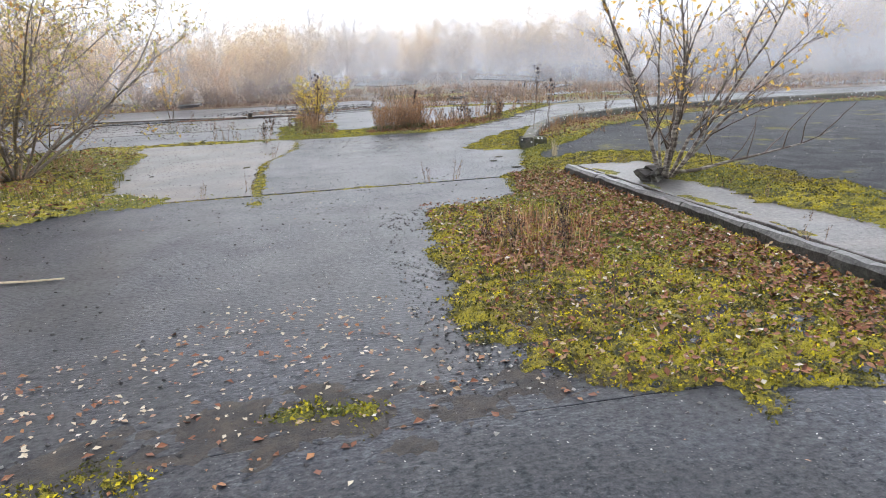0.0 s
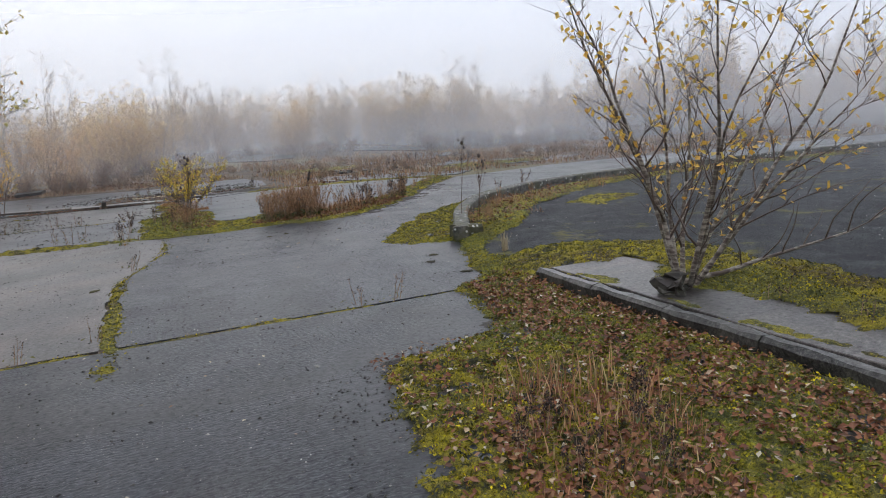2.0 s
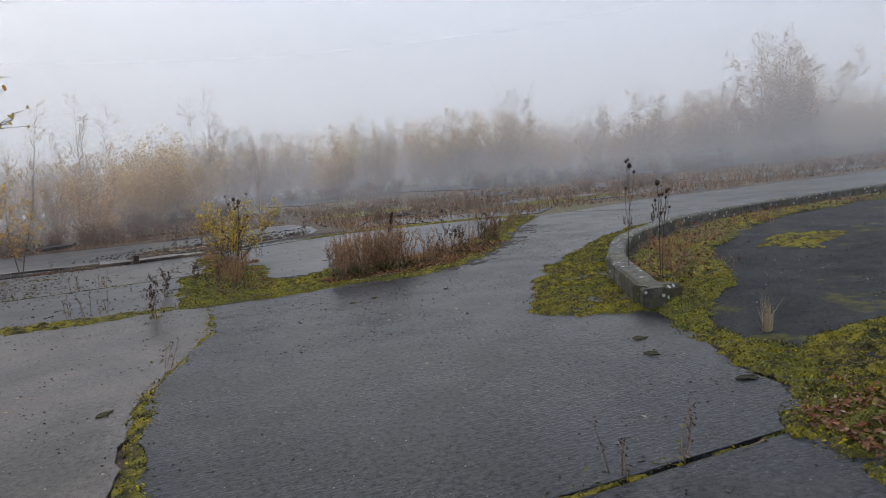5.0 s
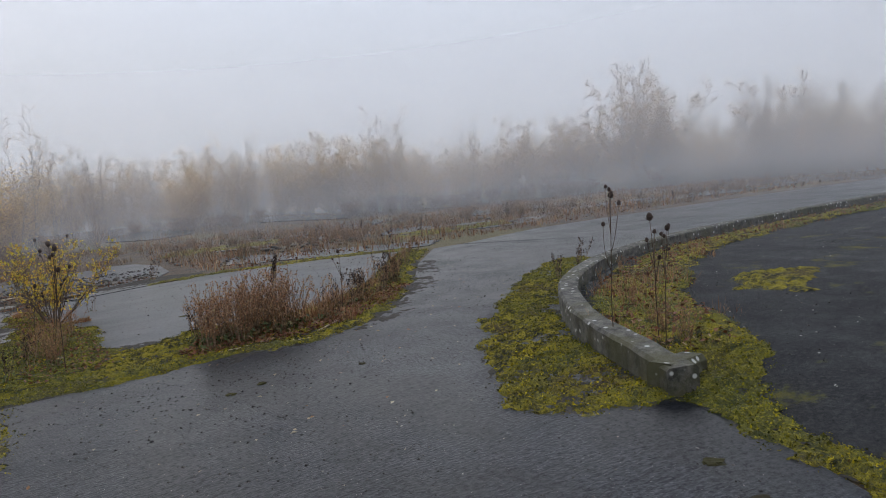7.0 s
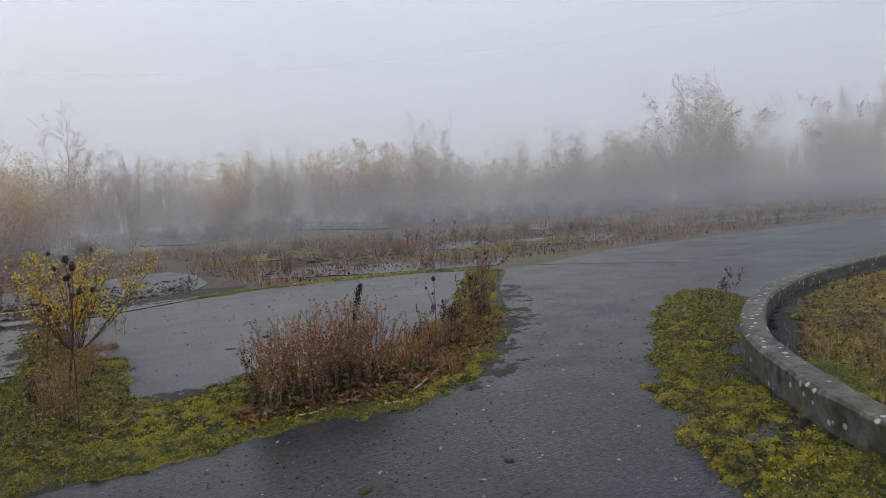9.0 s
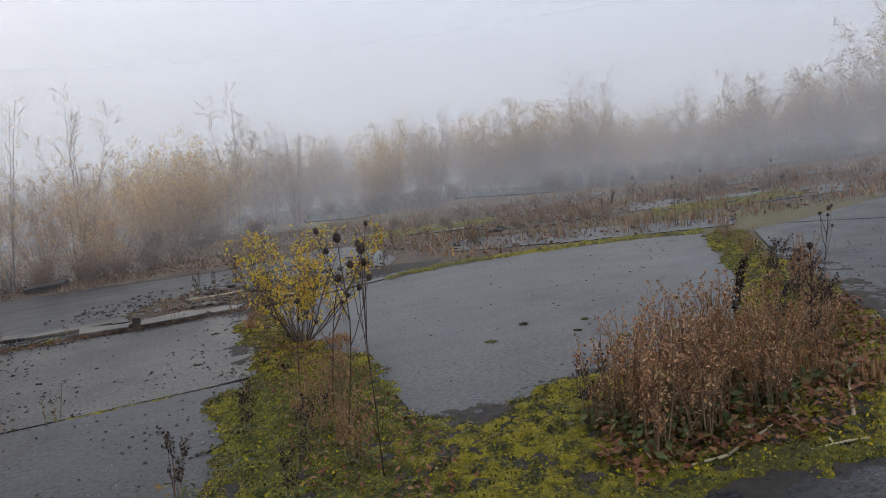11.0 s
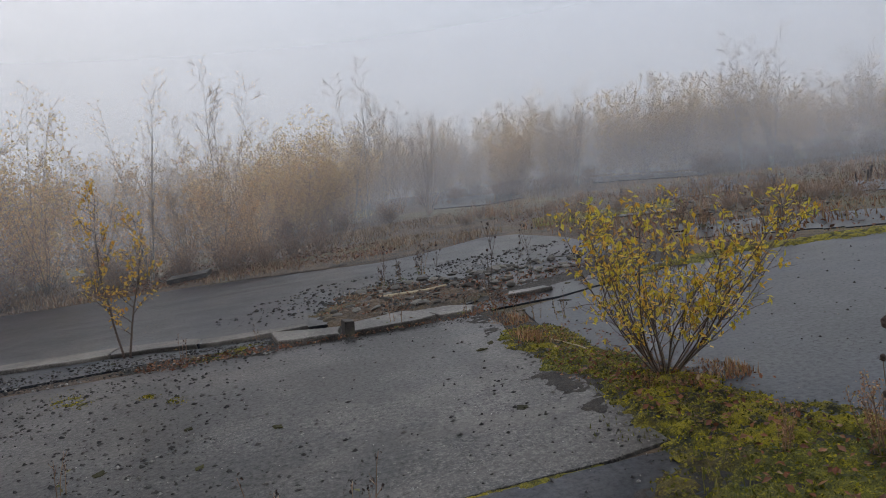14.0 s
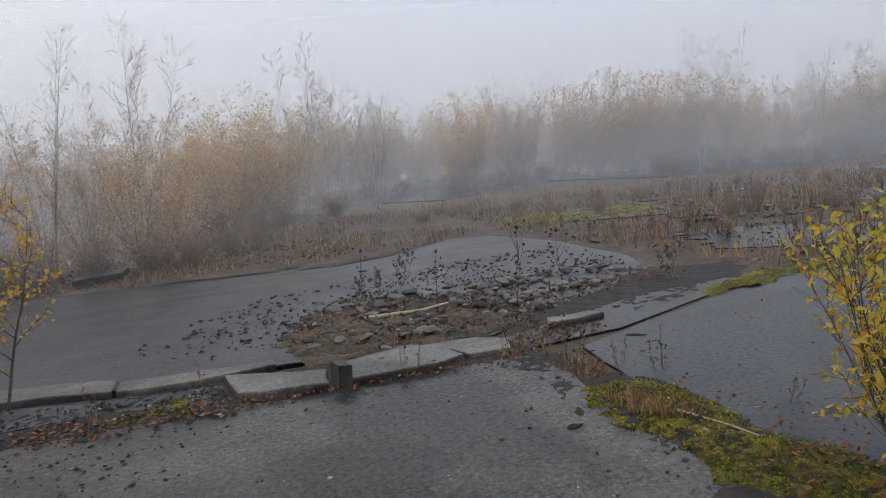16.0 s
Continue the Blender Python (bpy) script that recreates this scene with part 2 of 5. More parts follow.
M_LITTER = coloured("wet_leaf_litter", ((0, (0.13, 0.042, 0.018)), (0.3, (0.22, 0.075, 0.028)), (0.55, (0.07, 0.026, 0.014)), (0.8, (0.27, 0.115, 0.04)), (0.95, (0.16, 0.075, 0.03)), (1, (0.42, 0.30, 0.16))), 0.55)
M_LITTER_PALE = coloured("pale_fallen_leaf", ((0, (0.34, 0.27, 0.17)), (0.4, (0.42, 0.36, 0.26)), (0.7, (0.28, 0.15, 0.07)), (0.9, (0.20, 0.09, 0.045)), (1, (0.55, 0.50, 0.42))), 0.5, spread=0.25)
M_STONE = coloured("dark_gravel", ((0, (0.022, 0.021, 0.021)), (0.7, (0.06, 0.056, 0.052)), (0.9, (0.12, 0.11, 0.10)), (1, (0.34, 0.32, 0.29))), 0.7)
M_CHIP = coloured("pale_stone_chip", ((0, (0.30, 0.28, 0.25)), (1, (0.55, 0.52, 0.48))), 0.6)
M_RUBBLE = coloured("broken_concrete", ((0, (0.075, 0.065, 0.055)), (0.5, (0.15, 0.135, 0.115)), (1, (0.24, 0.215, 0.18))), 0.8, 12, True)
M_CLOD = coloured("dark_moss_clod", ((0, (0.022, 0.021, 0.012)), (1, (0.075, 0.07, 0.014))), 0.95, 45, True, 0.6)
M_STEM = coloured("dead_stem", ((0, (0.16, 0.095, 0.06)), (0.5, (0.27, 0.17, 0.105)), (1, (0.40, 0.28, 0.18))), 0.85)
M_SEED = coloured("rust_seed_heads", ((0, (0.22, 0.10, 0.05)), (0.5, (0.38, 0.18, 0.085)), (0.8, (0.48, 0.29, 0.15)), (1, (0.38, 0.30, 0.13))), 0.9, spread=0.1)
M_SEED_DARK = coloured("dark_seed_heads", ((0, (0.028, 0.02, 0.018)), (1, (0.075, 0.05, 0.04))), 0.95, 60)
M_TEASEL = coloured("dark_teasel_stem", ((0, (0.055, 0.036, 0.026)), (1, (0.10, 0.065, 0.045))), 0.9)
M_WEED_LEAF = coloured("weed_leaf", ((0, (0.05, 0.075, 0.022)), (0.5, (0.10, 0.11, 0.03)), (0.8, (0.22, 0.12, 0.04)), (1, (0.07, 0.11, 0.06))), 0.7)
M_GRASS = coloured("dead_grass", ((0, (0.26, 0.17, 0.10)), (0.5, (0.38, 0.27, 0.17)), (1, (0.22, 0.12, 0.075))), 0.9, spread=0.1)
M_GREEN_GRASS = coloured("green_grass", ((0, (0.09, 0.10, 0.02)), (0.6, (0.17, 0.165, 0.03)), (1, (0.26, 0.21, 0.06))), 0.85)
M_SPROUT = coloured("green_sprouts", ((0, (0.035, 0.10, 0.03)), (1, (0.08, 0.16, 0.05))), 0.7)


def sprig_material():
    """Moss shoots, tinted one by one, in bright and dark clumps."""
    k = Mat("moss_shoots", 0.9)
    k.b.inputs["Specular IOR Level"].default_value = 0.2
    tint = k.ramp(k.island(), (0, (0.035, 0.036, 0.006)), (0.3, (0.12, 0.105, 0.008)), (0.55, (0.37, 0.295, 0.009)), (0.8, (0.62, 0.475, 0.014)), (0.93, (0.13, 0.07, 0.025)), (1, (0.07, 0.10, 0.015)))
    tint = k.mix(k.ramp(k.noise(3.2, 5, 0.7), (0.40, 0.85), (0.56, 0.0)), tint, (0.022, 0.024, 0.005))
    tint = k.mix(k.ramp(k.noise(0.5, 3, 0.5), (0.46, 0.0), (0.62, 0.6)), tint, (0.075, 0.09, 0.008))
    return k.wire(tint)


M_SPRIG = sprig_material()
M_STRAW = coloured("straw", ((0, (0.42, 0.33, 0.20)), (1, (0.55, 0.45, 0.30))), 0.8)


def fog_material(amount, low):
    """Thin mist: its drops scatter the light of the whole sky above, and it thins out at the ground and towards its top."""
    k = Mat("fog")
    k.n.remove(k.b)
    clear = k.n.new("ShaderNodeBsdfTransparent")
    front = k.n.new("ShaderNodeBsdfDiffuse")
    back = k.n.new("ShaderNodeBsdfTranslucent")
    for s, up in ((front, 1.0), (back, -1.0)):
        s.inputs["Color"].default_value = (0.87, 0.852, 0.85, 1)
        way = k.n.new("ShaderNodeCombineXYZ")
        way.inputs[2].default_value = up
        k.l.new(way.outputs[0], s.inputs["Normal"])
    drops = k.n.new("ShaderNodeAddShader")
    k.l.new(front.outputs[0], drops.inputs[0])
    k.l.new(back.outputs[0], drops.inputs[1])
    h = k.n.new("ShaderNodeSeparateXYZ")
    k.l.new(k.co, h.inputs[0])

    def span(lo, hi, a, b):
        r = k.n.new("ShaderNodeMapRange")
        r.interpolation_type = "SMOOTHSTEP"
        for i, v in enumerate((lo, hi, a, b)):
            r.inputs[1 + i].default_value = v
        k.l.new(h.outputs["Z"], r.inputs[0])
        return r.outputs[0]

    def times(a, b):
        x = k.n.new("ShaderNodeMath")
        x.operation = "MULTIPLY"
        for sock, v in zip(x.inputs, (a, b)):
            if isinstance(v, float):
                sock.default_value = v
            else:
                k.l.new(v, sock)
        return x.outputs[0]

    thin = k.n.new("ShaderNodeMath")
    thin.operation = "POWER"
    thin.inputs[0].default_value = 0.955
    k.l.new(h.outputs["Z"], thin.inputs[1])
    dens = times(times(span(0.0, 1.3, low, 1.0), thin.outputs[0]), float(amount))
    out = k.n.new("ShaderNodeMixShader")
    k.l.new(dens, out.inputs[0])
    k.l.new(clear.outputs[0], out.inputs[1])
    k.l.new(drops.outputs[0], out.inputs[2])
    k.l.new(out.outputs[0], k.n["Material Output"].inputs["Surface"])
    return k.m


# ---- shaping helpers ----
RNG = random.Random(7)
NRNG = np.random.default_rng(7)


def place(x, y, h=0.0):
    """A point of the site's plan in the world."""
    return LEAN @ Vector((x, y, h))


def rise(x, y):
    """Beyond the pads the ground climbs a little."""
    x, y = np.asarray(x, float), np.asarray(y, float)
    k = np.clip((y - 34) / 26, 0, 1) * np.clip((30 - x) / 16, 0, 1)
    return 1.0 * k * k * (3 - 2 * k)


def stand(x, y, turn=None, size=1.0, h=0.0, tip=0.0):
    """The pose of an upright thing on the ground at a point of the plan."""
    a = RNG.uniform(0, 360) if turn is None else turn
    return Matrix.Translation(place(x, y, h + float(rise(x, y)))) @ pose(0, 0, 0, RNG.uniform(-tip, tip), RNG.uniform(-tip, tip), a) @ Matrix.Scale(size, 4)


def mesh_of(name, verts, faces, material, smooth=False):
    me = bpy.data.meshes.new(name)
    me.from_pydata([tuple(v) for v in verts] if not isinstance(verts, np.ndarray) else verts.tolist(), [], faces if isinstance(faces, list) else faces.tolist())
    me.materials.append(material)
    if smooth:
        me.polygons.foreach_set("use_smooth", [True] * len(me.polygons))
    me.update()
    return me


def part(name, me, parent, label=""):
    ob = new(name, me)
    ob.parent = parent
    return tagged(ob, label)


def scatter(thing, poses):
    """Put a built thing at the first pose, and copies of it at the others."""
    for m in poses[1:]:
        copy_thing(thing, m)
    thing.matrix_basis = poses[0]
    return thing


def vnoise(x, y, seed=0):
    """Smooth value noise on arrays, about -1 to 1."""
    xi, yi = np.floor(x).astype(np.int64), np.floor(y).astype(np.int64)
    fx, fy = x - xi, y - yi
    fx, fy = fx * fx * (3 - 2 * fx), fy * fy * (3 - 2 * fy)

    def val(i, j):
        n = (i * 374761393 + j * 668265263 + seed * 1274126177) & 0xFFFFFFFF
        n = ((n ^ (n >> 13)) * 1274126177) & 0xFFFFFFFF
        return ((n ^ (n >> 16)) & 0xFFFF) / 32767.5 - 1

    top = val(xi, yi) * (1 - fx) + val(xi + 1, yi) * fx
    low = val(xi, yi + 1) * (1 - fx) + val(xi + 1, yi + 1) * fx
    return top * (1 - fy) + low * fy


def inside(poly, x, y):
    """How far points lie inside a polygon (negative outside)."""
    x, y = np.asarray(x, float), np.asarray(y, float)
    best, odd = np.full(x.shape, 1e9), np.zeros(x.shape, bool)
    for (ax, ay), (bx, by) in zip(poly, poly[1:] + poly[:1]):
        dx, dy = bx - ax, by - ay
        u = np.clip(((x - ax) * dx + (y - ay) * dy) / (dx * dx + dy * dy + 1e-12), 0, 1)
        best = np.minimum(best, np.hypot(x - ax - u * dx, y - ay - u * dy))
        if ay != by:
            odd ^= ((ay > y) != (by > y)) & (x < (bx - ax) * (y - ay) / (by - ay) + ax)
    return np.where(odd, best, -best)


def fill(poly, count, ragged=0.1, seed=None):
    """Random points of the plan inside a polygon."""
    xs, ys = [p[0] for p in poly], [p[1] for p in poly]
    n = int(count * 6)
    x, y = NRNG.uniform(min(xs), max(xs), n), NRNG.uniform(min(ys), max(ys), n)
    ok = inside(poly, x, y) + ragged * vnoise(x * 2, y * 2, 5) > 0
    return np.stack([x[ok], y[ok]], 1)[:count]


def curve_through(points, step=0.15):
    """A smooth line through points of the plan."""
    pts = [Vector((*p, 0)) for p in points]
    pts = [2 * pts[0] - pts[1], *pts, 2 * pts[-1] - pts[-2]]
    out = []
    for i in range(1, len(pts) - 2):
        a, b, c, d = pts[i - 1:i + 3]
        n = max(2, int((c - b).length / step))
        for j in range(n):
            u = j / n
            out.append(0.5 * (2 * b + (c - a) * u + (2 * a - 5 * b + 4 * c - d) * u * u + (3 * b - a - 3 * c + d) * u ** 3))
    return out + [pts[-2]]


ROAD_EDGE = [(3.3, 8.2), (3.42, 9.4), (3.8, 10.2), (4.02, 10.85), (4.1, 11.2)]


def lot_level(x, y):
    """The asphalt lot lies a little higher than the road, with a ramp at its edge."""
    x, y = np.asarray(x, float), np.asarray(y, float)
    best = np.full(x.shape, 1e9)
    for (ax, ay), (bx, by) in zip(ROAD_EDGE, ROAD_EDGE[1:]):
        dx, dy = bx - ax, by - ay
        u = np.clip(((x - ax) * dx + (y - ay) * dy) / (dx * dx + dy * dy), 0, 1)
        best = np.minimum(best, np.hypot(x - ax - u * dx, y - ay - u * dy))
    k = np.clip(best / 1.2, 0, 1)
    return 0.13 * k * k * (3 - 2 * k)


def slab_mesh(name, outline, top, thick, material, wear=0.012, bevel=0.012):
    """A slab cast in one piece, with worn edges."""
    ring = []
    for (ax, ay), (bx, by) in zip(outline, outline[1:] + outline[:1]):
        n = max(1, int(math.hypot(bx - ax, by - ay) / 0.22))
        for j in range(n):
            u = j / n
            x, y = ax + (bx - ax) * u, ay + (by - ay) * u
            w = wear * noise.noise((x * 3.1, y * 3.1, 0.4)) + 2.2 * wear * noise.noise((x * 0.8, y * 0.8, 1.9))
            ring.append((x + w, y + w))
    bm = bmesh.new()
    f = bm.faces.new([bm.verts.new((x, y, top)) for x, y in ring])
    if f.normal.z < 0:
        f.normal_flip()
    f.normal_update()
    if f.normal.z < 0:
        f.normal_flip()
    got = bmesh.ops.extrude_face_region(bm, geom=[f])
    low = [v for v in got["geom"] if isinstance(v, bmesh.types.BMVert)]
    bmesh.ops.translate(bm, vec=(0, 0, -thick), verts=low)
    bm.normal_update()
    bmesh.ops.recalc_face_normals(bm, faces=bm.faces)
    edges = [e for e in bm.edges if all(abs(v.co.z - top) < 1e-5 for v in e.verts)]
    bmesh.ops.bevel(bm, geom=edges, offset=bevel, segments=2, affect="EDGES", profile=0.6)
    me = bpy.data.meshes.new(name)
    bm.to_mesh(me)
    bm.free()
    me.materials.append(material)
    return me


def moss_mesh(name, poly, cell=0.03, high=0.05, ragged=0.16, seed=1, floor=-0.004, gaps=0.25, material=None, raised=False):
    """A cushion of moss: bumpy, ragged at its edge, with bare gaps."""
    xs, ys = [p[0] for p in poly], [p[1] for p in poly]
    gx, gy = np.meshgrid(np.arange(min(xs) - 0.2, max(xs) + 0.2, cell), np.arange(min(ys) - 0.2, max(ys) + 0.2, cell), indexing="ij")
    d = inside(poly, gx, gy)
    d = d + (0.0 if ragged < 0.1 else 0.09) + ragged * (0.6 * vnoise(gx * 2.1, gy * 2.1, seed) + 0.4 * vnoise(gx * 7, gy * 7, seed + 1) + 0.25 * vnoise(gx * 19, gy * 19, seed + 5))
    cover = d - gaps * np.clip(vnoise(gx * 1.3, gy * 1.3, seed + 2) * 0.7 + vnoise(gx * 5, gy * 5, seed + 3) * 0.5 - 0.35, 0, 1)
    bump = 0.45 + 0.3 * vnoise(gx * 5.5, gy * 5.5, seed + 4) + 0.3 * vnoise(gx * 14, gy * 14, seed + 6) + 0.25 * vnoise(gx * 33, gy * 33, seed + 7)
    z = floor + (lot_level(gx, gy) if raised else 0) + np.clip(cover / 0.14, 0, 1) ** 0.6 * high * np.clip(bump, 0.05, 2)
    keep = cover > -0.012
    jx, jy = gx + NRNG.uniform(-0.3, 0.3, gx.shape) * cell, gy + NRNG.uniform(-0.3, 0.3, gx.shape) * cell
    quad = keep[:-1, :-1] & keep[1:, :-1] & keep[1:, 1:] & keep[:-1, 1:]
    idx = np.arange(gx.size).reshape(gx.shape)
    q = np.stack([idx[:-1, :-1][quad], idx[1:, :-1][quad], idx[1:, 1:][quad], idx[:-1, 1:][quad]], 1)
    used, inv = np.unique(q, return_inverse=True)
    v = np.stack([jx.ravel(), jy.ravel(), z.ravel()], 1)[used]
    return mesh_of(name, v, inv.reshape(q.shape), material or M_MOSS, True)


def leaves_mesh(name, centres, sizes, material, flat=0.35, long=1.5, droop=0.0):
    """Many small folded leaves, one at each place."""
    n = len(centres)
    c, s = np.asarray(centres, float), np.asarray(sizes, float)[:, None]
    a = NRNG.uniform(0, 2 * np.pi, n)
    tilt = NRNG.normal(0, flat, n) - droop
    along = np.stack([np.cos(a) * np.cos(tilt), np.sin(a) * np.cos(tilt), np.sin(tilt)], 1)
    side = np.stack([-np.sin(a), np.cos(a), NRNG.normal(0, flat, n)], 1)
    side /= np.linalg.norm(side, axis=1)[:, None]
    up = np.cross(along, side)
    half = along * s * 0.5 * long
    curl = NRNG.uniform(0.05, 0.35, n)[:, None]
    v = np.stack([c - half, c - half * 0.1 + side * s * 0.5 + up * s * curl, c + half + up * s * curl * 0.5, c - half * 0.1 - side * s * 0.5 + up * s * curl], 1).reshape(-1, 3)
    i = np.arange(n)[:, None] * 4
    return mesh_of(name, v, np.concatenate([i + np.array([[0, 1, 2]]), i + np.array([[0, 2, 3]])]), material)


def stones_mesh(name, places, sizes, material, flat=0.6):
    """Many small angular stones."""
    dirs = np.array([(1, 0, 0), (-1, 0, 0), (0, 1, 0), (0, -1, 0), (0, 0, 1), (0, 0, -1)], float)
    tri = np.array([(0, 2, 4), (2, 1, 4), (1, 3, 4), (3, 0, 4), (2, 0, 5), (1, 2, 5), (3, 1, 5), (0, 3, 5)])
    n = len(places)
    p, s = np.asarray(places, float), np.asarray(sizes, float)
    v = dirs[None] * NRNG.uniform(0.5, 1.2, (n, 6, 1)) + NRNG.uniform(-0.25, 0.25, (n, 6, 3))
    v[:, :, 2] *= flat
    v = p[:, None, :] + v * s[:, None, None] * 0.5
    v[:, :, 2] += (s * flat * 0.2)[:, None]
    f = (np.arange(n)[:, None, None] * 6 + tri[None]).reshape(-1, 3)
    return mesh_of(name, v.reshape(-1, 3), f, material)


class Tubes:
    """Gathers tapered tubes and joins them into one mesh."""

    def __init__(self):
        self.v, self.f = [], []

    def add(self, pts, radii, sides=4, closed=True):
        start = len(self.v)
        for i, (p, r) in enumerate(zip(pts, radii)):
            d = (pts[min(i + 1, len(pts) - 1)] - pts[max(i - 1, 0)]).normalized()
            a = d.orthogonal().normalized() if i == 0 else (a - d * a.dot(d)).normalized()
            b = d.cross(a)
            for k in range(sides):
                w = 2 * math.pi * k / sides
                self.v.append(p + (a * math.cos(w) + b * math.sin(w)) * r)
        for i in range(len(pts) - 1):
            for k in range(sides):
                q, k2 = start + i * sides, (k + 1) % sides
                self.f.append((q + k, q + k2, q + sides + k2, q + sides + k))
        if not closed:
            return
        self.f.append(tuple(range(start, start + sides))[::-1])
        self.f.append(tuple(start + (len(pts) - 1) * sides + k for k in range(sides)))

    def sliver(self, p, q, r):
        """A hair-thin twig, as one flat diamond."""
        s0, mid_p = len(self.v), p.lerp(q, 0.4)
        side = (q - p).orthogonal().normalized() * r
        self.v += [p, mid_p + side, q, mid_p - side]
        self.f.append((s0, s0 + 1, s0 + 2, s0 + 3))

    def mesh(self, name, material):
        return mesh_of(name, [tuple(v) for v in self.v], self.f, material, True)


def limb(rng, start, way, length, steps, wander, lift):
    """A wandering line that bends up (lift) or droops (negative lift)."""
    pts, p, d = [start], start.copy(), way.normalized()
    for _ in range(steps):
        d = (d + Vector((rng.gauss(0, wander), rng.gauss(0, wander), rng.gauss(0, wander) + lift))).normalized()
        p = p + d * (length / steps)
        pts.append(p)
    return pts


def tree(name, label, category, group, seed, stems, height, spread, radius, side_count, side_len, twig_count, twig_len, leaf, leaf_size, leaf_mat,
         bark_mat, twig_mat, lift=0.06, from_low=0.25, twig_lift=0.03, upright=0.5, leaf_low=0.0, sides=5, thin=0.0035, long=1.4, split=False, cloud=0.0, lite=False, sway=0.07, uneven=0.28):
    """A tree or bush: stems, side branches, twigs and single leaves."""
    rng = random.Random(seed)
    trunk, branches, twigs, spots = Tubes(), Tubes(), Tubes(), []
    ob = tagged(new(name), label, category, group)
    for s in range(stems):
        a = 2 * math.pi * (s + rng.uniform(-0.35, 0.35)) / stems
        out = spread * rng.uniform(0.35, 1.0) if stems > 1 else spread * 0.15
        h = height * rng.uniform(1 - uneven, 1.0) if stems > 1 else height
        way = Vector((math.cos(a) * out, math.sin(a) * out, 1))
        base = Vector((math.cos(a) * radius * 1.5, math.sin(a) * radius * 1.5, -0.05)) if stems > 1 else Vector((0, 0, -0.05))
        main = limb(rng, base, way, h * math.sqrt(1 + out * out * 0.5), 12, sway, lift)
        r0 = radius * rng.uniform(0.7, 1.1)
        trunk.add(main[::2] if lite else main, [max(thin, r0 * (1 - i / 12.3) ** 0.9) for i in range(0, 13, 2 if lite else 1)], 3 if lite else sides + 1, not lite)
        if split:
            stem = part("stem", trunk.mesh(name + "_stem", bark_mat), ob)
            trunk = Tubes()
        for b in range(side_count):
            u = from_low + (1 - from_low) * (b + rng.random()) / side_count
            i = min(11, int(u * 12))
            p = main[i].lerp(main[i + 1], u * 12 - i)
            w = rng.uniform(0, 2 * math.pi)
            d = (main[i + 1] - main[i]).normalized() * upright + Vector((math.cos(w), math.sin(w), rng.uniform(0.1, 0.5)))
            blen = side_len * rng.uniform(0.5, 1.0) * (1.15 - 0.75 * u)
            line = limb(rng, p, d, blen, 6, 0.14, lift)
            rb = max(thin, r0 * (1 - u) ** 0.9 * 0.55)
            if lite:
                branches.add(line[::3], [max(thin, rb * (1 - k / 6.5)) for k in (0, 3, 6)], 3, False)
            else:
                branches.add(line, [max(thin, rb * (1 - k / 6.5)) for k in range(7)], sides - 1 if sides > 4 else 3)
            if split:
                part("branch", branches.mesh(name + "_branch", twig_mat), stem)
                branches = Tubes()
            for t in range(twig_count):
                v = rng.uniform(0.15, 1.0)
                j = min(5, int(v * 6))
                q = line[j].lerp(line[j + 1], v * 6 - j)
                w = rng.uniform(0, 2 * math.pi)
                e = (line[j + 1] - line[j]).normalized() * 1.1 + Vector((math.cos(w), math.sin(w), rng.uniform(-0.2, 0.5))) * 0.8
                fine = limb(rng, q, e, twig_len * rng.uniform(0.5, 1.0), 3, 0.16, twig_lift)
                if lite:
                    twigs.sliver(fine[0], fine[3], thin * 1.2)
                else:
                    twigs.add(fine, [thin * 0.9, thin * 0.75, thin * 0.6, thin * 0.4], 3)
                for g in range(leaf):
                    at = rng.random()
                    k = min(2, int(at * 3))
                    spot = fine[k].lerp(fine[k + 1], at * 3 - k)
                    if spot.z > leaf_low * height * rng.random():
                        spots.append(spot + Vector((rng.gauss(0, 0.4), rng.gauss(0, 0.4), rng.gauss(0, 0.4))) * (leaf_size + cloud))
    if not split:
        wood = part("trunk", trunk.mesh(name + "_trunk", bark_mat), ob)
        if stems > 3:
            tagged(wood, kind="stuff")
        tagged(part("branchwork", branches.mesh(name + "_branchwork", twig_mat), ob), kind="stuff")
    tagged(part("twigwork", twigs.mesh(name + "_twigwork", twig_mat), ob), kind="stuff")
    if spots:
        keep = np.array([tuple(s) for s in spots])
        tagged(part("foliage", leaves_mesh(name + "_foliage", keep, NRNG.uniform(0.6, 1.15, len(keep)) * leaf_size, leaf_mat, 0.7, long, 0.5), ob), kind="stuff")
    return ob


# ---- ground and paving ----
def wide_ground():
    """One sheet to the horizon, fine near the walk, with low swells."""
    line = np.concatenate([-np.geomspace(900, 45, 14), np.arange(-40, 66, 0.8), np.geomspace(70, 900, 14)])
    gx, gy = np.meshgrid(line, line, indexing="ij")
    near = np.clip((70 - np.hypot(gx, gy - 15)) / 30, 0, 1)
    z = -0.022 + near * (0.012 * vnoise(gx * 0.8, gy * 0.8, 3))
    far = np.clip((gy - 30) / 12, 0, 1) * near
    z = z + far * 0.012 * (vnoise(gx * 0.5, gy * 0.5, 9) - 1) + rise(gx, gy)
    idx = np.arange(gx.size).reshape(gx.shape)
    q = np.stack([idx[:-1, :-1].ravel(), idx[1:, :-1].ravel(), idx[1:, 1:].ravel(), idx[:-1, 1:].ravel()], 1)
    ob = new("ground", mesh_of("ground", np.stack([gx.ravel(), gy.ravel(), z.ravel()], 1), q, M_EARTH, True))
    ob.matrix_basis = LEAN
    tagged(ob, "brown bare earth with dead grass and moss", "ground", kind="structure")


wide_ground()

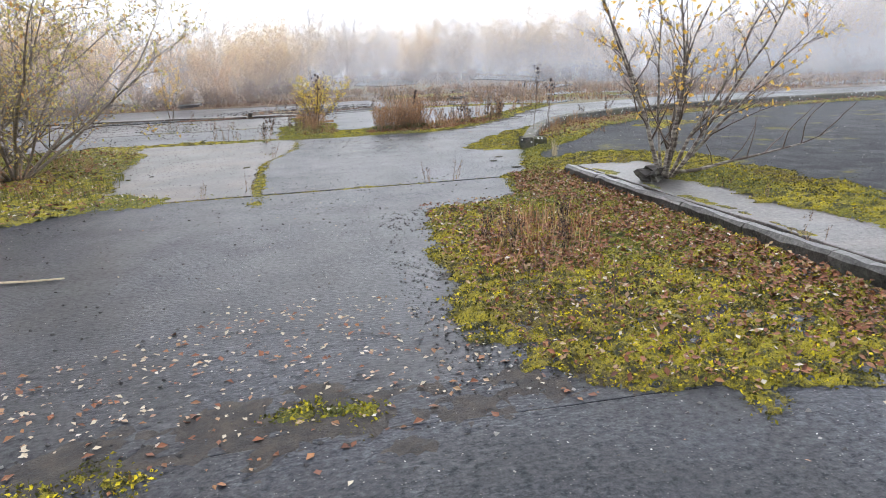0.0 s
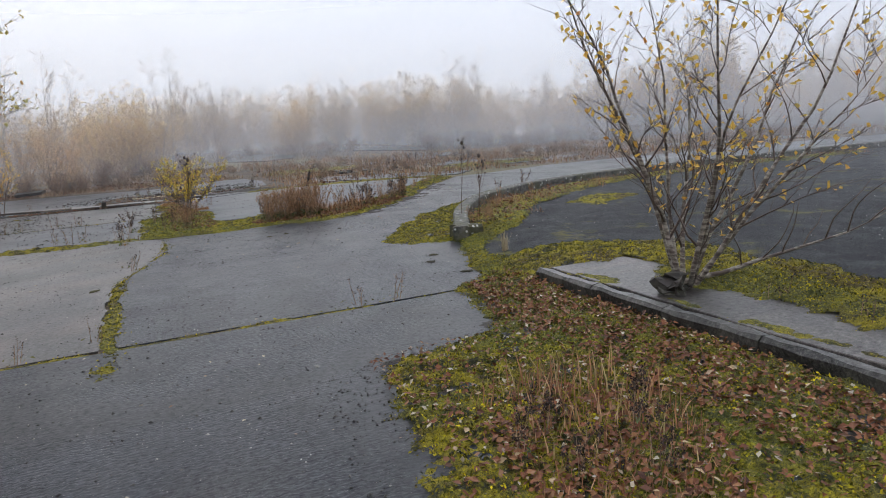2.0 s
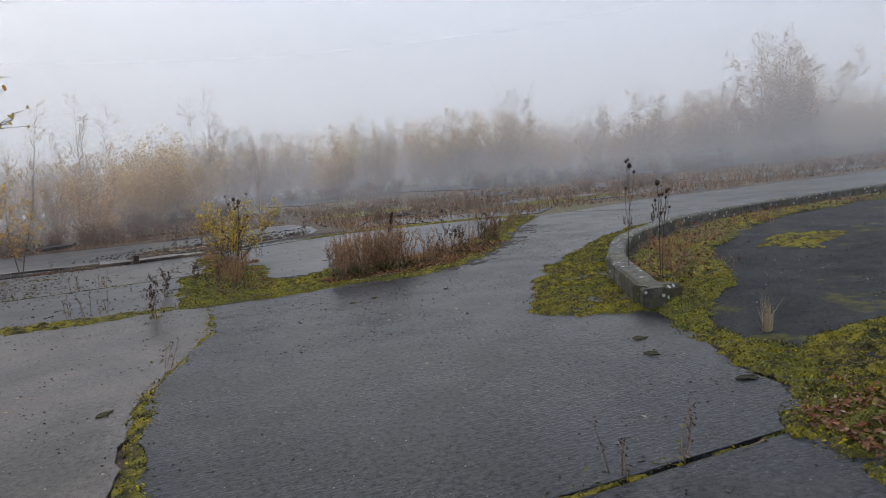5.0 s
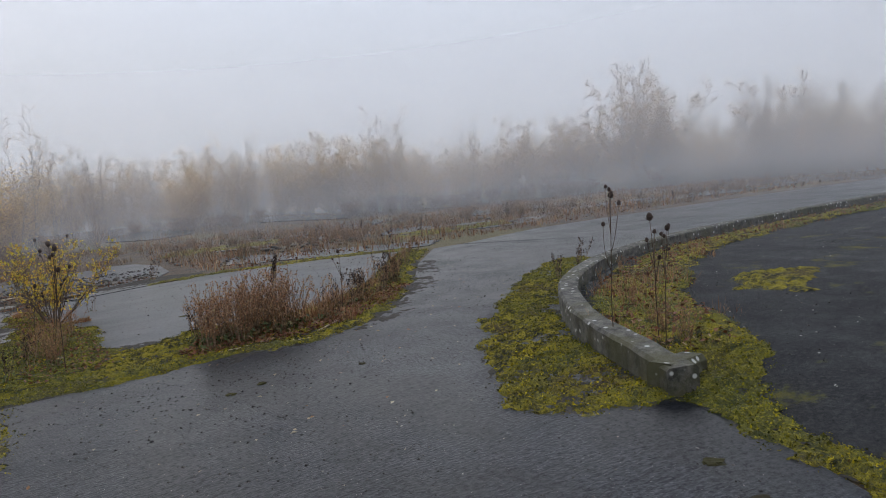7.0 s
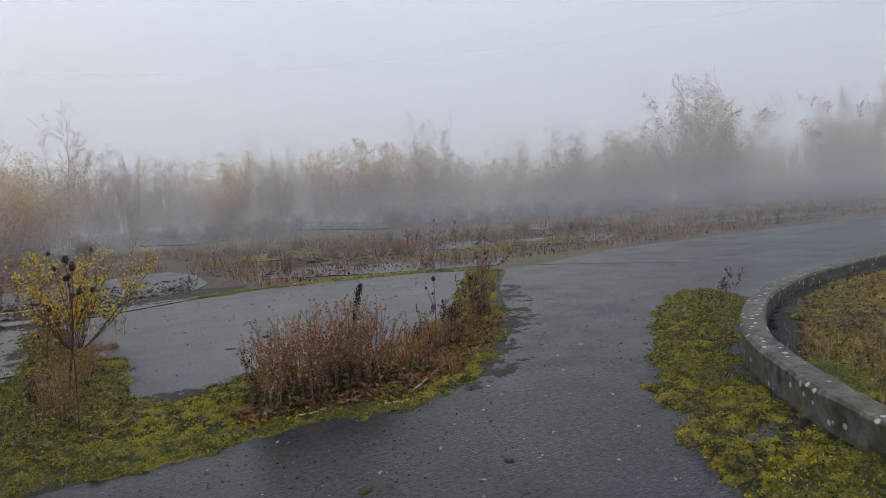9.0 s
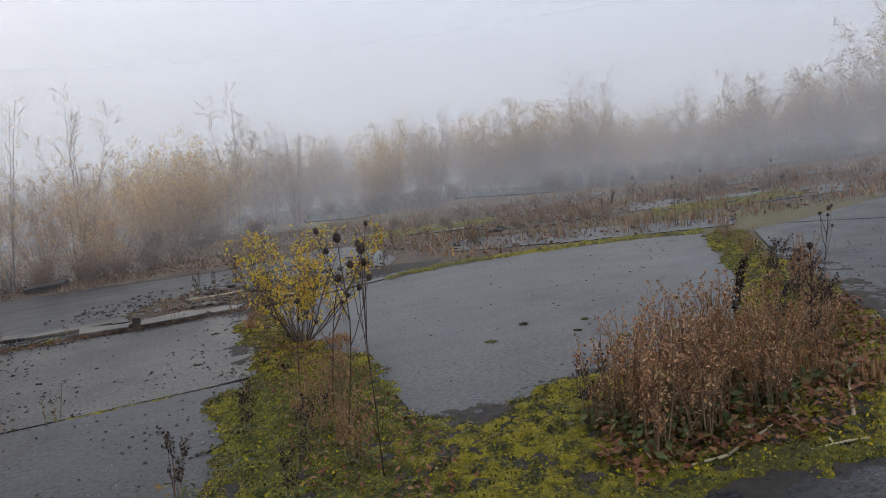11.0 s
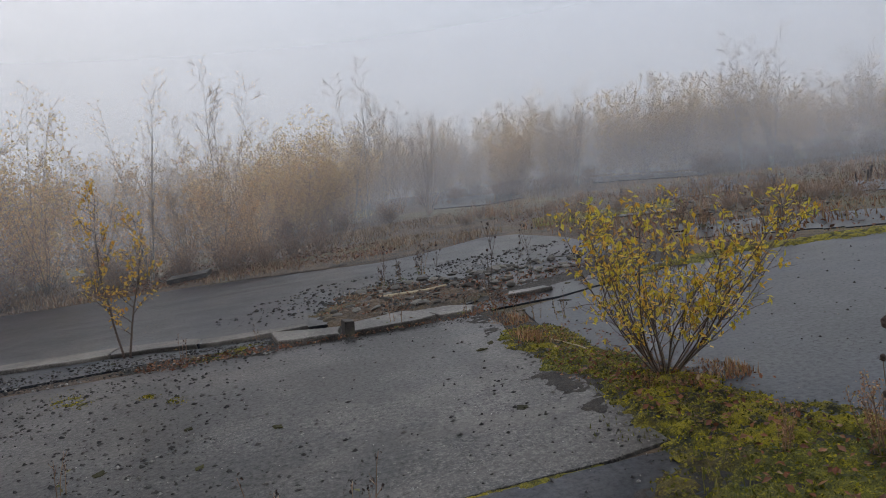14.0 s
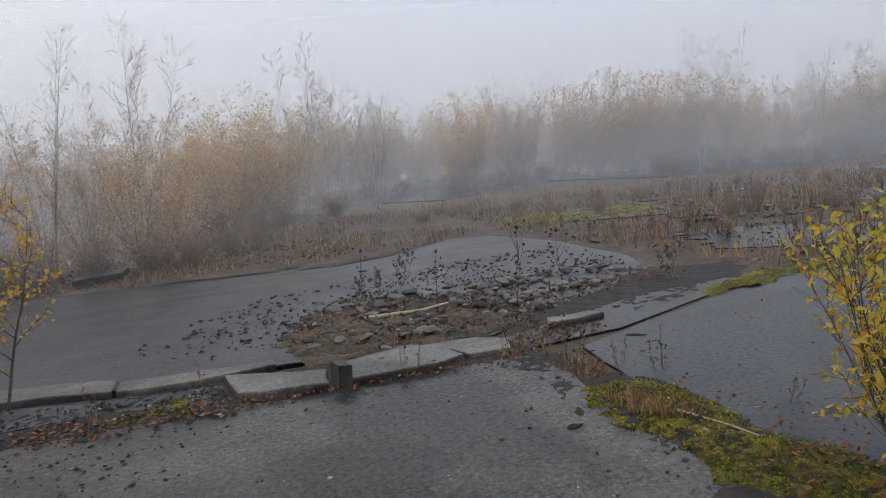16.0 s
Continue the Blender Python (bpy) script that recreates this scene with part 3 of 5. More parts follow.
pavement = tagged(new("pavement"), "cracked wet grey concrete slabs with mossy joints", "pavement", kind="structure")
pavement.matrix_basis = LEAN


def slab(outline, top=0.0, material=None, label="", lift=None):
    me = slab_mesh("slab", outline, top, 0.16, material or M_CONCRETE, 0.012, 0.006)
    for v in me.vertices:
        v.co.z += float(rise(v.co.x, v.co.y)) + (float(lift(v.co.x, v.co.y)) if lift else 0.0)
    return part("slab", me, pavement, label)


WALL_LINE = [(4.06, 11.2), (4.4, 11.9), (4.72, 12.6), (5.15, 13.3), (5.95, 14.25), (7.0, 15.0), (8.0, 15.5), (9.4, 15.9), (11.3, 16.1), (13.4, 16.1), (17.8, 15.8), (24, 15.0), (32, 13.6)]


def jag(points, amp, seed):
    """A broken edge through points of the plan."""
    rng, out = random.Random(seed), []
    for (ax, ay), (bx, by) in zip(points, points[1:]):
        n = max(2, int(math.hypot(bx - ax, by - ay) / 0.13))
        out += [(ax + (bx - ax) * j / n + rng.gauss(0, amp), ay + (by - ay) * j / n + rng.gauss(0, amp * 0.4)) for j in range(n)]
    return out + [points[-1]]


CRACK = jag([(-0.40, 11.4), (-0.30, 11.9), (-0.02, 12.75), (0.22, 13.7), (0.26, 15.45)], 0.025, 4)
CRACK_RIGHT = [(x + 0.022 + 0.016 * math.sin(y * 5.3) + 0.012 * math.sin(y * 13), y) for x, y in CRACK][::-1]
slab([(-12, -12), (-4.4, -12), (-4.4, 2.5), (-12, 2.5)])
slab([(-4.397, -12), (3.6, -12), (3.62, 2.36), (0.2, 2.52), (-4.397, 2.5)], 0.003)
slab([(-12, 2.505), (-4.395, 2.505), (-4.395, 8.53), (-12, 8.53)])
slab([(-4.39, 2.505), (0.2, 2.527), (3.62, 2.37), *jag([(3.64, 8.47), (-4.39, 8.53)], 0.006, 3)])
slab([(-9, 8.58), (-4.3, 8.58), (-4.3, 15.9), (-9, 15.9)], -0.004)
slab([(-4.27, 8.58), *jag([(-0.42, 8.57), (-0.42, 11.3)], 0.015, 8), *CRACK, (-0.4, 15.85), (-4.27, 16.3)], 0.0, M_CONCRETE_DRY)
slab([(-0.26, 8.57), (3.3, 8.5), (3.42, 9.4), (3.8, 10.2), (4.02, 10.85), (4.1, 11.2), (4.5, 11.9), (4.8, 12.6), (5.25, 13.3), (6.05, 14.25), (7.0, 14.95), (8.0, 15.45), (9.4, 15.85), (11.5, 16.0), (11.7, 19.8), (10.2, 22.5), (9.4, 22.5), (7.55, 20.2), (5.6, 17.2), (4.2, 15.7),
      (3.2, 15.4), (1.9, 15.5), (0.7, 15.45), *CRACK_RIGHT, *jag([(-0.30, 11.2), (-0.29, 8.7)], 0.02, 12)], 0.002)
slab([(11.515, 16.0), (14, 16.0), (18, 15.75), (24.5, 14.9), (32, 13.6), (45, 11), (47, 17), (32, 20.2), (25, 21.8), (19, 22.8), (13.4, 23.3), (10.3, 22.5), (11.715, 19.85)], 0.0)
slab([(-9, 16.0), (-4.3, 16.36), (0.25, 15.72), (0.35, 16.5), *jag([(0.35, 19.6), (-9, 19.62)], 0.008, 21)], -0.002, M_WET_SMOOTH)
slab([(-9, 19.64), (-0.1, 19.62), (0.35, 19.7), (0.42, 21.0), (0.3, 22.4), (0.5, 23.3), (0.44, 24.0), (-1.2, 24.05), (-2.1, 24.2), (-4.5, 24.35), (-9, 24.5)], 0.003, M_DAMP)
slab([(1.0, 20.6), (1.35, 19.0), (1.3, 17.5), (1.7, 17.0), (2.4, 17.4), (2.9, 17.2), (4.1, 17.4), (5.4, 18.6), (7.35, 21.0), (8.8, 23.0), (8.0, 23.9), (6.2, 24.6), (4.4, 25.0), (2.9, 24.6), (1.5, 24.1), (0.95, 23.9), (0.75, 22.7)], 0.0, M_WET_SMOOTH)
def pad_lift(x, y):
    """The pad stands up along its near edge and runs level with the earth at the back."""
    return 0.045 * min(1, max(0, (31.5 - y) / 5)) * min(1, max(0, (-0.8 - x) / 1.4))


slab([(-9, 26.6), (-4.04, 25.62), (-3.5, 25.5), (-2.95, 25.22), (-2.2, 25.08), (-1.5, 25.1), (-0.6, 24.98), (0.5, 24.8), (1.0, 25.2), (2.3, 25.8), (3.6, 26.6), (4.1, 27.8), (4.35, 30.5), (4.0, 32.9), (3.2, 33.5), (1.4, 32.0), (0.2, 31.6), (-1.9, 32.3), (-4, 33.1), (-9, 33.6)], 0.0, M_WET_SMOOTH, lift=pad_lift)
slab([(-9, 24.85), (-3.9, 24.72), (-3.0, 24.74), (-2.12, 24.38), (-2.05, 24.85), (-3.0, 25.12), (-3.6, 25.4), (-4.1, 25.52), (-9, 26.4)], 0.006, M_WET_SMOOTH)
slab([(0.55, 24.15), (1.55, 24.2), (2.95, 24.7), (3.9, 25.05), (3.75, 25.3), (2.45, 25.25), (1.3, 24.9), (0.5, 24.6)], 0.004, M_WET_SMOOTH)
slab(jag([(5.3, 27.2), (6.4, 29.6), (8.0, 28.0), (9.6, 26.1), (11.0, 24.7), (9.9, 23.5), (8.6, 24.3), (7.2, 25.3), (5.3, 27.2)], 0.08, 51)[:-1], -0.008, M_WET_SMOOTH)
slab(jag([(11.6, 29.9), (13.8, 32.4), (15.2, 29.6), (17.6, 27.4), (15.6, 25.6), (13.6, 26.2), (11.6, 29.9)], 0.08, 52)[:-1], -0.008, M_WET_SMOOTH)
slab(jag([(6.2, 33.6), (8.0, 36.6), (9.6, 34.4), (8.4, 32.2), (6.2, 33.6)], 0.06, 53)[:-1], 0.0, M_WET_SMOOTH)
slab(jag([(10.2, 36.0), (13.4, 39.8), (15.6, 42.4), (17.2, 39.0), (13.6, 35.2), (10.2, 36.0)], 0.08, 54)[:-1], 0.0, M_WET_SMOOTH)
slab(jag([(4.6, 46.0), (6.0, 50.5), (9.2, 49.0), (8.6, 45.0), (6.8, 44.4), (4.6, 46.0)], 0.08, 55)[:-1], 0.01, M_WET_SMOOTH)
slab(jag([(13.0, 46.6), (14.6, 51.0), (19.0, 47.6), (17.0, 43.6), (13.0, 46.6)], 0.08, 56)[:-1], 0.01, M_WET_SMOOTH)
slab(jag([(20.0, 26.6), (22.6, 29.6), (27.0, 27.8), (31.0, 25.2), (28.0, 23.8), (20.0, 26.6)], 0.08, 57)[:-1], -0.006, M_WET_SMOOTH)
slab(jag([(18.4, 33.0), (21.0, 37.6), (25.6, 34.2), (22.6, 31.0), (18.4, 33.0)], 0.08, 58)[:-1], -0.002, M_WET_SMOOTH)
slab([(-14, 26.0), (-6.9, 25.6), (-6.9, 33.0), (-14, 33.4)], -0.004, M_WET_SMOOTH)

LOT = [(3.36, 8.3), (4.6, 8.35), (4.8, 8.25), (4.8, -10), (60, -10), (60, 8), (32, 13.3), (24, 14.8), (17.8, 15.6), (13.4, 15.9), (11.3, 15.9), (9.4, 15.7), (8.0, 15.3), (6.2, 14.2),
       (5.4, 13.3), (4.7, 12.2), (4.3, 11.4), (4.06, 10.85), (3.84, 10.2), (3.46, 9.4)]


def lot_mesh():
    """The lot as a fine sheet near the walk and a coarse one far off."""
    xs = np.concatenate([np.arange(3.2, 14, 0.12), np.arange(14, 60.5, 1.5)])
    ys = np.concatenate([np.arange(-10, 3, 1.0), np.arange(3, 16.2, 0.12)])
    gx, gy = np.meshgrid(xs, ys, indexing="ij")
    keep = inside(LOT, gx, gy) > -0.06
    z = lot_level(gx, gy) - 0.004 + 0.006 * vnoise(gx * 1.7, gy * 1.7, 41)
    idx = np.arange(gx.size).reshape(gx.shape)
    ok = keep[:-1, :-1] & keep[1:, :-1] & keep[1:, 1:] & keep[:-1, 1:]
    q = np.stack([idx[:-1, :-1][ok], idx[1:, :-1][ok], idx[1:, 1:][ok], idx[:-1, 1:][ok]], 1)
    used, inv = np.unique(q, return_inverse=True)
    return mesh_of("asphalt_lot", np.stack([gx.ravel(), gy.ravel(), z.ravel()], 1)[used], inv.reshape(q.shape), M_ASPHALT, True)


lot = new("asphalt_lot", lot_mesh())
lot.matrix_basis = LEAN
tagged(lot, "dark wet asphalt lot with patches of moss", "asphalt", kind="structure")


# ---- low curved wall, kerbs ----
def sweep(name, line, width, high, material, rough=0.008, cut=0.025):
    """A low concrete wall along a line, to its right, with chamfered worn edges."""
    bm = bmesh.new()
    rows = []
    for i, p in enumerate(line):
        d = (line[min(i + 1, len(line) - 1)] - line[max(i - 1, 0)]).normalized()
        r = Vector((d.y, -d.x, 0))
        h = high(i / (len(line) - 1))
        prof = [(0, -0.12), (0, h - cut), (cut, h), (width - cut, h), (width, h - cut), (width, -0.12)]
        row = []
        for k, (u, z) in enumerate(prof):
            j = rough * noise.noise((p.x * 5 + k, p.y * 5, k * 3.3)) + 0.7 * rough * noise.noise((p.x * 14, p.y * 14, k * 1.7))
            row.append(bm.verts.new(p + r * (u + j) + Vector((0, 0, z + j * (1 if 0 < k < 5 else 0)))))
        rows.append(row)
    for a, b in zip(rows, rows[1:]):
        for k in range(5):
            bm.faces.new((a[k], a[k + 1], b[k + 1], b[k]))
    bm.faces.new(rows[0][::-1])
    bm.faces.new(rows[-1])
    bmesh.ops.recalc_face_normals(bm, faces=bm.faces)
    me = bpy.data.meshes.new(name)
    bm.to_mesh(me)
    bm.free()
    me.materials.append(material)
    return me


def wall_concrete():
    k = Mat("mossy_wall_concrete", 0.8)
    big, mid_n, fine = k.noise(1.8, 6, 0.65), k.noise(9, 7, 0.7), k.noise(70, 4, 0.7)
    base = k.mix(k.ramp(mid_n, (0.38, 0.0), (0.62, 1.0)), (0.020, 0.019, 0.016), (0.14, 0.128, 0.108))
    base = k.mix(k.ramp(big, (0.46, 0.0), (0.60, 0.8)), base, (0.060, 0.055, 0.018))
    spots = k.n.new("ShaderNodeTexVoronoi")
    spots.inputs["Scale"].default_value = 9
    k.l.new(k.co, spots.inputs["Vector"])
    base = k.mix(k.ramp(spots.outputs["Distance"], (0.15, 0.9), (0.22, 0.0)), base, (0.48, 0.47, 0.43))
    return k.wire(base, None, k.bump(fine, 0.5, 0.006, k.bump(mid_n, 0.5, 0.02)))


M_WALL = wall_concrete()
wall = new("wall_curved", sweep("wall_curved", curve_through(WALL_LINE), 0.23, lambda u: 0.2 + 0.09 * min(1, u * 8), M_WALL))
wall.matrix_basis = LEAN
tagged(wall, "low curved concrete wall, lichen-spotted and mossy", "low wall", kind="structure")

wall_end = new("wall_end", sweep("wall_end", [Vector((4.1 + 0.075 * i, 11.41 + 0.01 * i, 0)) for i in range(7)], 0.22, lambda u: 0.205 - 0.03 * u, M_WALL, 0.014, 0.035))
wall_end.matrix_basis = LEAN
tagged(wall_end, "broken square end of the low concrete wall", "low wall", kind="structure")

kerb = tagged(new("kerb"), "weathered concrete kerb along a mossy verge", "kerb", kind="structure")
kerb.matrix_basis = LEAN
for i in range(16):
    y0 = 8.3 - i * 0.915
    if y0 < -5:
        break
    n0 = [Vector((3.66 + 0.004 * math.sin(i * 2.1), y0 - 0.905 + 0.905 * u / 6, 0)) for u in range(7)]
    part("kerb_stone", sweep("kerb_stone", n0, 0.13, lambda u: 0.125, M_KERB, 0.014, 0.03), kerb)
raised = new("raised_slab", slab_mesh("raised_slab", [(3.82, 8.28), (4.72, 8.26), (4.84, 7.0), (4.8, 5.9), (4.75, 4.1), (4.75, 0), (4.7, -6), (3.82, -6)], 0.12, 0.3, M_CONCRETE_DRY, 0.02, 0.015))
raised.matrix_basis = LEAN
tagged(raised, "raised wet concrete strip behind the kerb", "slab", kind="structure")

low_kerb = tagged(new("broken_kerb"), "broken line of pale concrete kerb blocks", "kerb", kind="structure")
low_kerb.matrix_basis = LEAN
for outline, top in (([(-2.06, 24.93), (-1.97, 24.28), (-1.24, 24.08), (-1.16, 24.55)], 0.075), ([(-1.08, 24.66), (-1.05, 24.12), (-0.3, 24.05), (-0.1, 24.12), (-0.2, 24.5), (-0.42, 24.78)], 0.07),
                     ([(-0.36, 24.74), (-0.05, 24.14), (0.34, 24.1), (0.42, 24.4), (0.2, 24.66)], 0.05), ([(1.0, 24.62), (1.62, 24.62), (1.6, 24.84), (1.1, 24.86)], 0.06), ([(-4.05, 25.57), (-3.5, 25.45), (-2.97, 25.18), (-2.95, 25.55), (-3.5, 25.85), (-4.04, 26.0)], 0.055), ([(-2.93, 25.17), (-2.2, 25.03), (-1.6, 25.06), (-1.62, 25.25), (-2.2, 25.32), (-2.92, 25.52)], 0.05), ([(-9, 26.52), (-4.08, 25.58), (-4.08, 26.0), (-9, 27.0)], 0.055)):
    part("kerb_block", slab_mesh("kerb_block", outline, top, 0.2, M_PALE_KERB, 0.05, 0.02), low_kerb)
post = new("concrete_stub", slab_mesh("concrete_stub", [(-0.06, -0.1), (0.05, -0.12), (0.06, 0.1), (-0.05, 0.12)], 0.19, 0.25, M_STUMP, 0.01, 0.012))
post.matrix_basis = LEAN @ pose(-1.13, 24.2, 0, 0, 6, 10)
tagged(post, "dark rotten post stub between kerb blocks", "post")
plate = new("concrete_plate", slab_mesh("concrete_plate", [(-0.55, -0.25), (0.45, -0.35), (0.6, 0.2), (-0.4, 0.35)], 0.16, 0.12, M_CONCRETE_DRY, 0.02, 0.015))
plate.matrix_basis = LEAN @ pose(-4.4, 34.6, 0.03, 4, -3, 10)
tagged(plate, "pale broken concrete plate lying before the thicket", "slab")

# ---- moss ----
MOSS = {
    "bay joint": [(-6, 19.57), (-0.1, 19.55), (-0.1, 19.67), (-6, 19.69)],
    "left joint": [(-4.3, 15.95), (-0.3, 15.62), (-0.2, 15.95), (-4.3, 16.42)],
    "strip edge": [(3.84, 8.1), (4.0, 7.6), (3.95, 6.4), (4.0, 5.2), (3.92, 3.5), (4.0, 1.0), (3.84, 1.0)],
    "strip back": [(4.35, 7.2), (4.9, 7.9), (4.95, 5.2), (4.9, 2.0), (4.6, 2.0), (4.62, 4.2), (4.5, 5.4)],
    "crack": [(-0.46, 10.9), (-0.26, 10.9), (-0.18, 11.9), (0.06, 12.7), (0.28, 13.6), (0.4, 14.6), (0.34, 15.5), (0.22, 15.5), (0.2, 14.6), (0.17, 13.7), (-0.06, 12.8), (-0.36, 11.9)],
    "verge": [(1.42, 6.85), (1.3, 5.6), (1.2, 4.5), (1.1, 3.75), (1.3, 3.1), (1.45, 2.7), (1.9, 2.45), (2.02, 2.22), (2.15, 2.4), (2.8, 2.35), (3.66, 2.1), (3.66, 8.35), (3.7, 9.0), (3.35, 8.8), (3.05, 8.6), (2.75, 7.6), (2.5, 7.0)],
    "asphalt edge": [(3.6, 8.36), (4.8, 8.3), (4.8, 4.2), (5.2, 4.4), (5.55, 5.2), (5.6, 6.4), (5.4, 7.5), (5.6, 8.0), (5.5, 8.5), (4.9, 9.1), (4.2, 9.4), (3.75, 9.2)],
    "lot corner": [(4.06, 10.95), (3.79, 10.3), (3.62, 9.7), (3.36, 9.0), (3.3, 8.6), (4.0, 8.6), (3.84, 9.3), (3.88, 9.8), (4.02, 10.3), (4.3, 10.8), (4.9, 11.0), (5.35, 11.5), (5.0, 12.0), (4.7, 11.7), (4.4, 11.3)],
    "wall foot": [(4.06, 11.15), (3.5, 11.35), (3.3, 11.9), (3.65, 12.7), (4.1, 13.4), (5.2, 14.6), (6.4, 15.7), (8.3, 17.1), (9.2, 17.2), (8.7, 16.1), (7.0, 15.1), (5.95, 14.3), (5.15, 13.35), (4.72, 12.65), (4.4, 11.95)],
    "wall back": [(4.6, 11.6), (5.0, 12.4), (5.6, 13.2), (6.4, 14.0), (8.2, 15.0), (9.6, 15.45), (11.5, 15.65), (15, 15.6), (18, 15.3), (18, 14.7), (13.4, 15.1), (10, 14.9), (8.2, 14.1), (6.6, 13.0), (5.7, 12.0), (5.1, 11.3)],
    "bay": [(-0.1, 15.9), (-0.05, 17.4), (-0.08, 19.2), (0.35, 19.7), (0.45, 21), (0.3, 22.4), (0.5, 23.2), (0.8, 22.9), (0.85, 22.2), (1.05, 20.7), (1.4, 19.1), (1.25, 17.5), (1.7, 16.95), (2.4, 17.45), (3.0, 17.2), (4.2, 17.4), (5.5, 18.6),
            (7.25, 20.9), (8.5, 22.7), (9.0, 23.0), (9.3, 22.7), (7.5, 20.45), (5.6, 17.5), (4.2, 15.75), (3.2, 15.35), (1.9, 15.5), (0.7, 15.45), (0.2, 15.6)],
    "bay far edge": [(2.9, 24.6), (4.4, 24.95), (6.2, 24.55), (8.0, 23.85), (8.8, 23.2), (9.3, 23.6), (8.2, 24.4), (6.2, 25.0), (4.4, 25.3), (3.0, 25.0)],
    "joint": [(-0.4, 7.7), (-0.26, 7.75), (-0.2, 8.5), (0.9, 8.5), (2.0, 8.48), (3.0, 8.4), (3.0, 8.52), (1.0, 8.6), (-0.22, 8.62), (-0.24, 11.45), (-0.44, 11.45), (-0.42, 8.6), (-1.6, 8.62), (-1.6, 8.5), (-0.4, 8.5)],
    "left bush": [(-3.0, 7.7), (-2.5, 8.2), (-1.6, 8.35), (-1.4, 8.75), (-2.3, 9.5), (-2.6, 11), (-2.7, 13.7), (-3.2, 16), (-6.5, 16), (-7, 8)],
    "front": [(-0.2, 2.75), (0.1, 2.6), (0.35, 2.45), (0.5, 2.7), (0.4, 2.85), (0.1, 2.9)],
    "front left": [(-1.1, 2.5), (-0.7, 2.65), (-0.5, 2.45), (-0.55, 2.3), (-0.9, 2.35)],
    "lot island": [(6.9, 12.6), (8.0, 13.1), (8.5, 12.5), (7.2, 12.0)],
    "kerb line": [(-3.2, 24.15), (-2.3, 24.15), (-2.0, 24.3), (-2.1, 24.8), (-2.9, 24.6), (-3.3, 24.4)],
    "dirty corner": [(-3.31, 23.18), (-3.16, 23.27), (-3.02, 23.04), (-3.11, 22.90)],
    "dirty edge": [(-3.00, 22.84), (-2.87, 22.86), (-2.71, 22.69), (-2.79, 22.60), (-2.93, 22.66)],
    "dirty patch": [(-4.30, 24.02), (-4.12, 24.10), (-3.63, 23.43), (-3.76, 23.06), (-4.22, 23.42)],
    "far left": [(-6, 33), (-3, 33), (0, 31.8), (1.4, 32.2), (3, 33.8), (2, 36), (-2, 37), (-6, 36)],
    "field one": [(5.0, 34), (9, 33.2), (10, 35.5), (6, 37)],
    "field two": [(11, 27), (15, 26.2), (16, 28), (12, 29)],
    "rubble": [(-1.3, 25.0), (0.4, 24.8), (0.9, 25.3), (0.4, 26.6), (-0.1, 27.4), (-0.9, 27.1), (-1.5, 25.9)],
}
SPRIGS = {"verge": 34000, "asphalt edge": 9000, "lot corner": 4500, "wall foot": 16000, "wall back": 5000, "bay": 26000, "joint": 1500, "crack": 1200, "front": 700, "front left": 700, "left bush": 9000, "strip back": 2500, "kerb line": 900, "dirty corner": 300, "dirty edge": 300, "dirty patch": 400}
THIN = {"field one": 0.08, "field two": 0.08, "far left": 0.08, "left bush": 0.05, "wall back": 0.045, "bay far edge": 0.045}
for i, (where, poly) in enumerate(MOSS.items()):
    small = where in ("bay joint", "strip edge", "joint", "crack", "front", "front left", "kerb line", "dirty corner", "dirty edge", "dirty patch")
    on_lot = where in ("asphalt edge", "lot corner", "wall back", "lot island")
    ob = new("moss", moss_mesh("moss", poly, THIN.get(where, 0.026), 0.035 if small else 0.025 if where == "far left" else 0.07, 0.07 if small else 0.17, 10 * i + 1, {"rubble": -0.006, "wall back": 0.0, "strip edge": 0.113, "strip back": 0.113}.get(where, -0.012), 0.3 if where.startswith("strip") else 0.12 if small else 0.9 if where in ("far left", "rubble") else 0.5 if where in ("lot island", "front left") else 0.1 if where in ("wall foot", "verge") else 0.24, M_EARTH if where in ("far left", "rubble") else None, on_lot))
    ob.matrix_basis = LEAN
    tagged(ob, "yellow-green moss cushion over the concrete", "moss", "moss on the site", "stuff")
    many = SPRIGS.get(where, 0)
    if many:
        co = np.empty(len(ob.data.vertices) * 3)
        ob.data.vertices.foreach_get("co", co)
        co = co.reshape(-1, 3)
        co = co[NRNG.integers(0, len(co), many)] + NRNG.normal(0, 0.011, (many, 3)) * (1, 1, 0.3) + (0, 0, 0.004)
        sprigs = part("sprigs", leaves_mesh("moss_sprigs", co, NRNG.uniform(0.5, 1.3, many) * 0.014, M_SPRIG, 0.8, 1.7), ob, "fine yellow and olive moss shoots")
        tagged(sprigs, kind="stuff")


def soil():
    k = Mat("black_wet_soil", 0.85)
    fine, grit = k.noise(9, 7, 0.7), k.noise(70, 4, 0.7)
    base = k.mix(k.ramp(fine, (0.4, 0.0), (0.65, 1.0)), (0.012, 0.010, 0.008), (0.040, 0.028, 0.018))
    base = k.mix(k.ramp(grit, (0.55, 0.0), (0.75, 0.7)), base, (0.055, 0.040, 0.028))
    return k.wire(base, None, k.bump(grit, 0.8, 0.015))


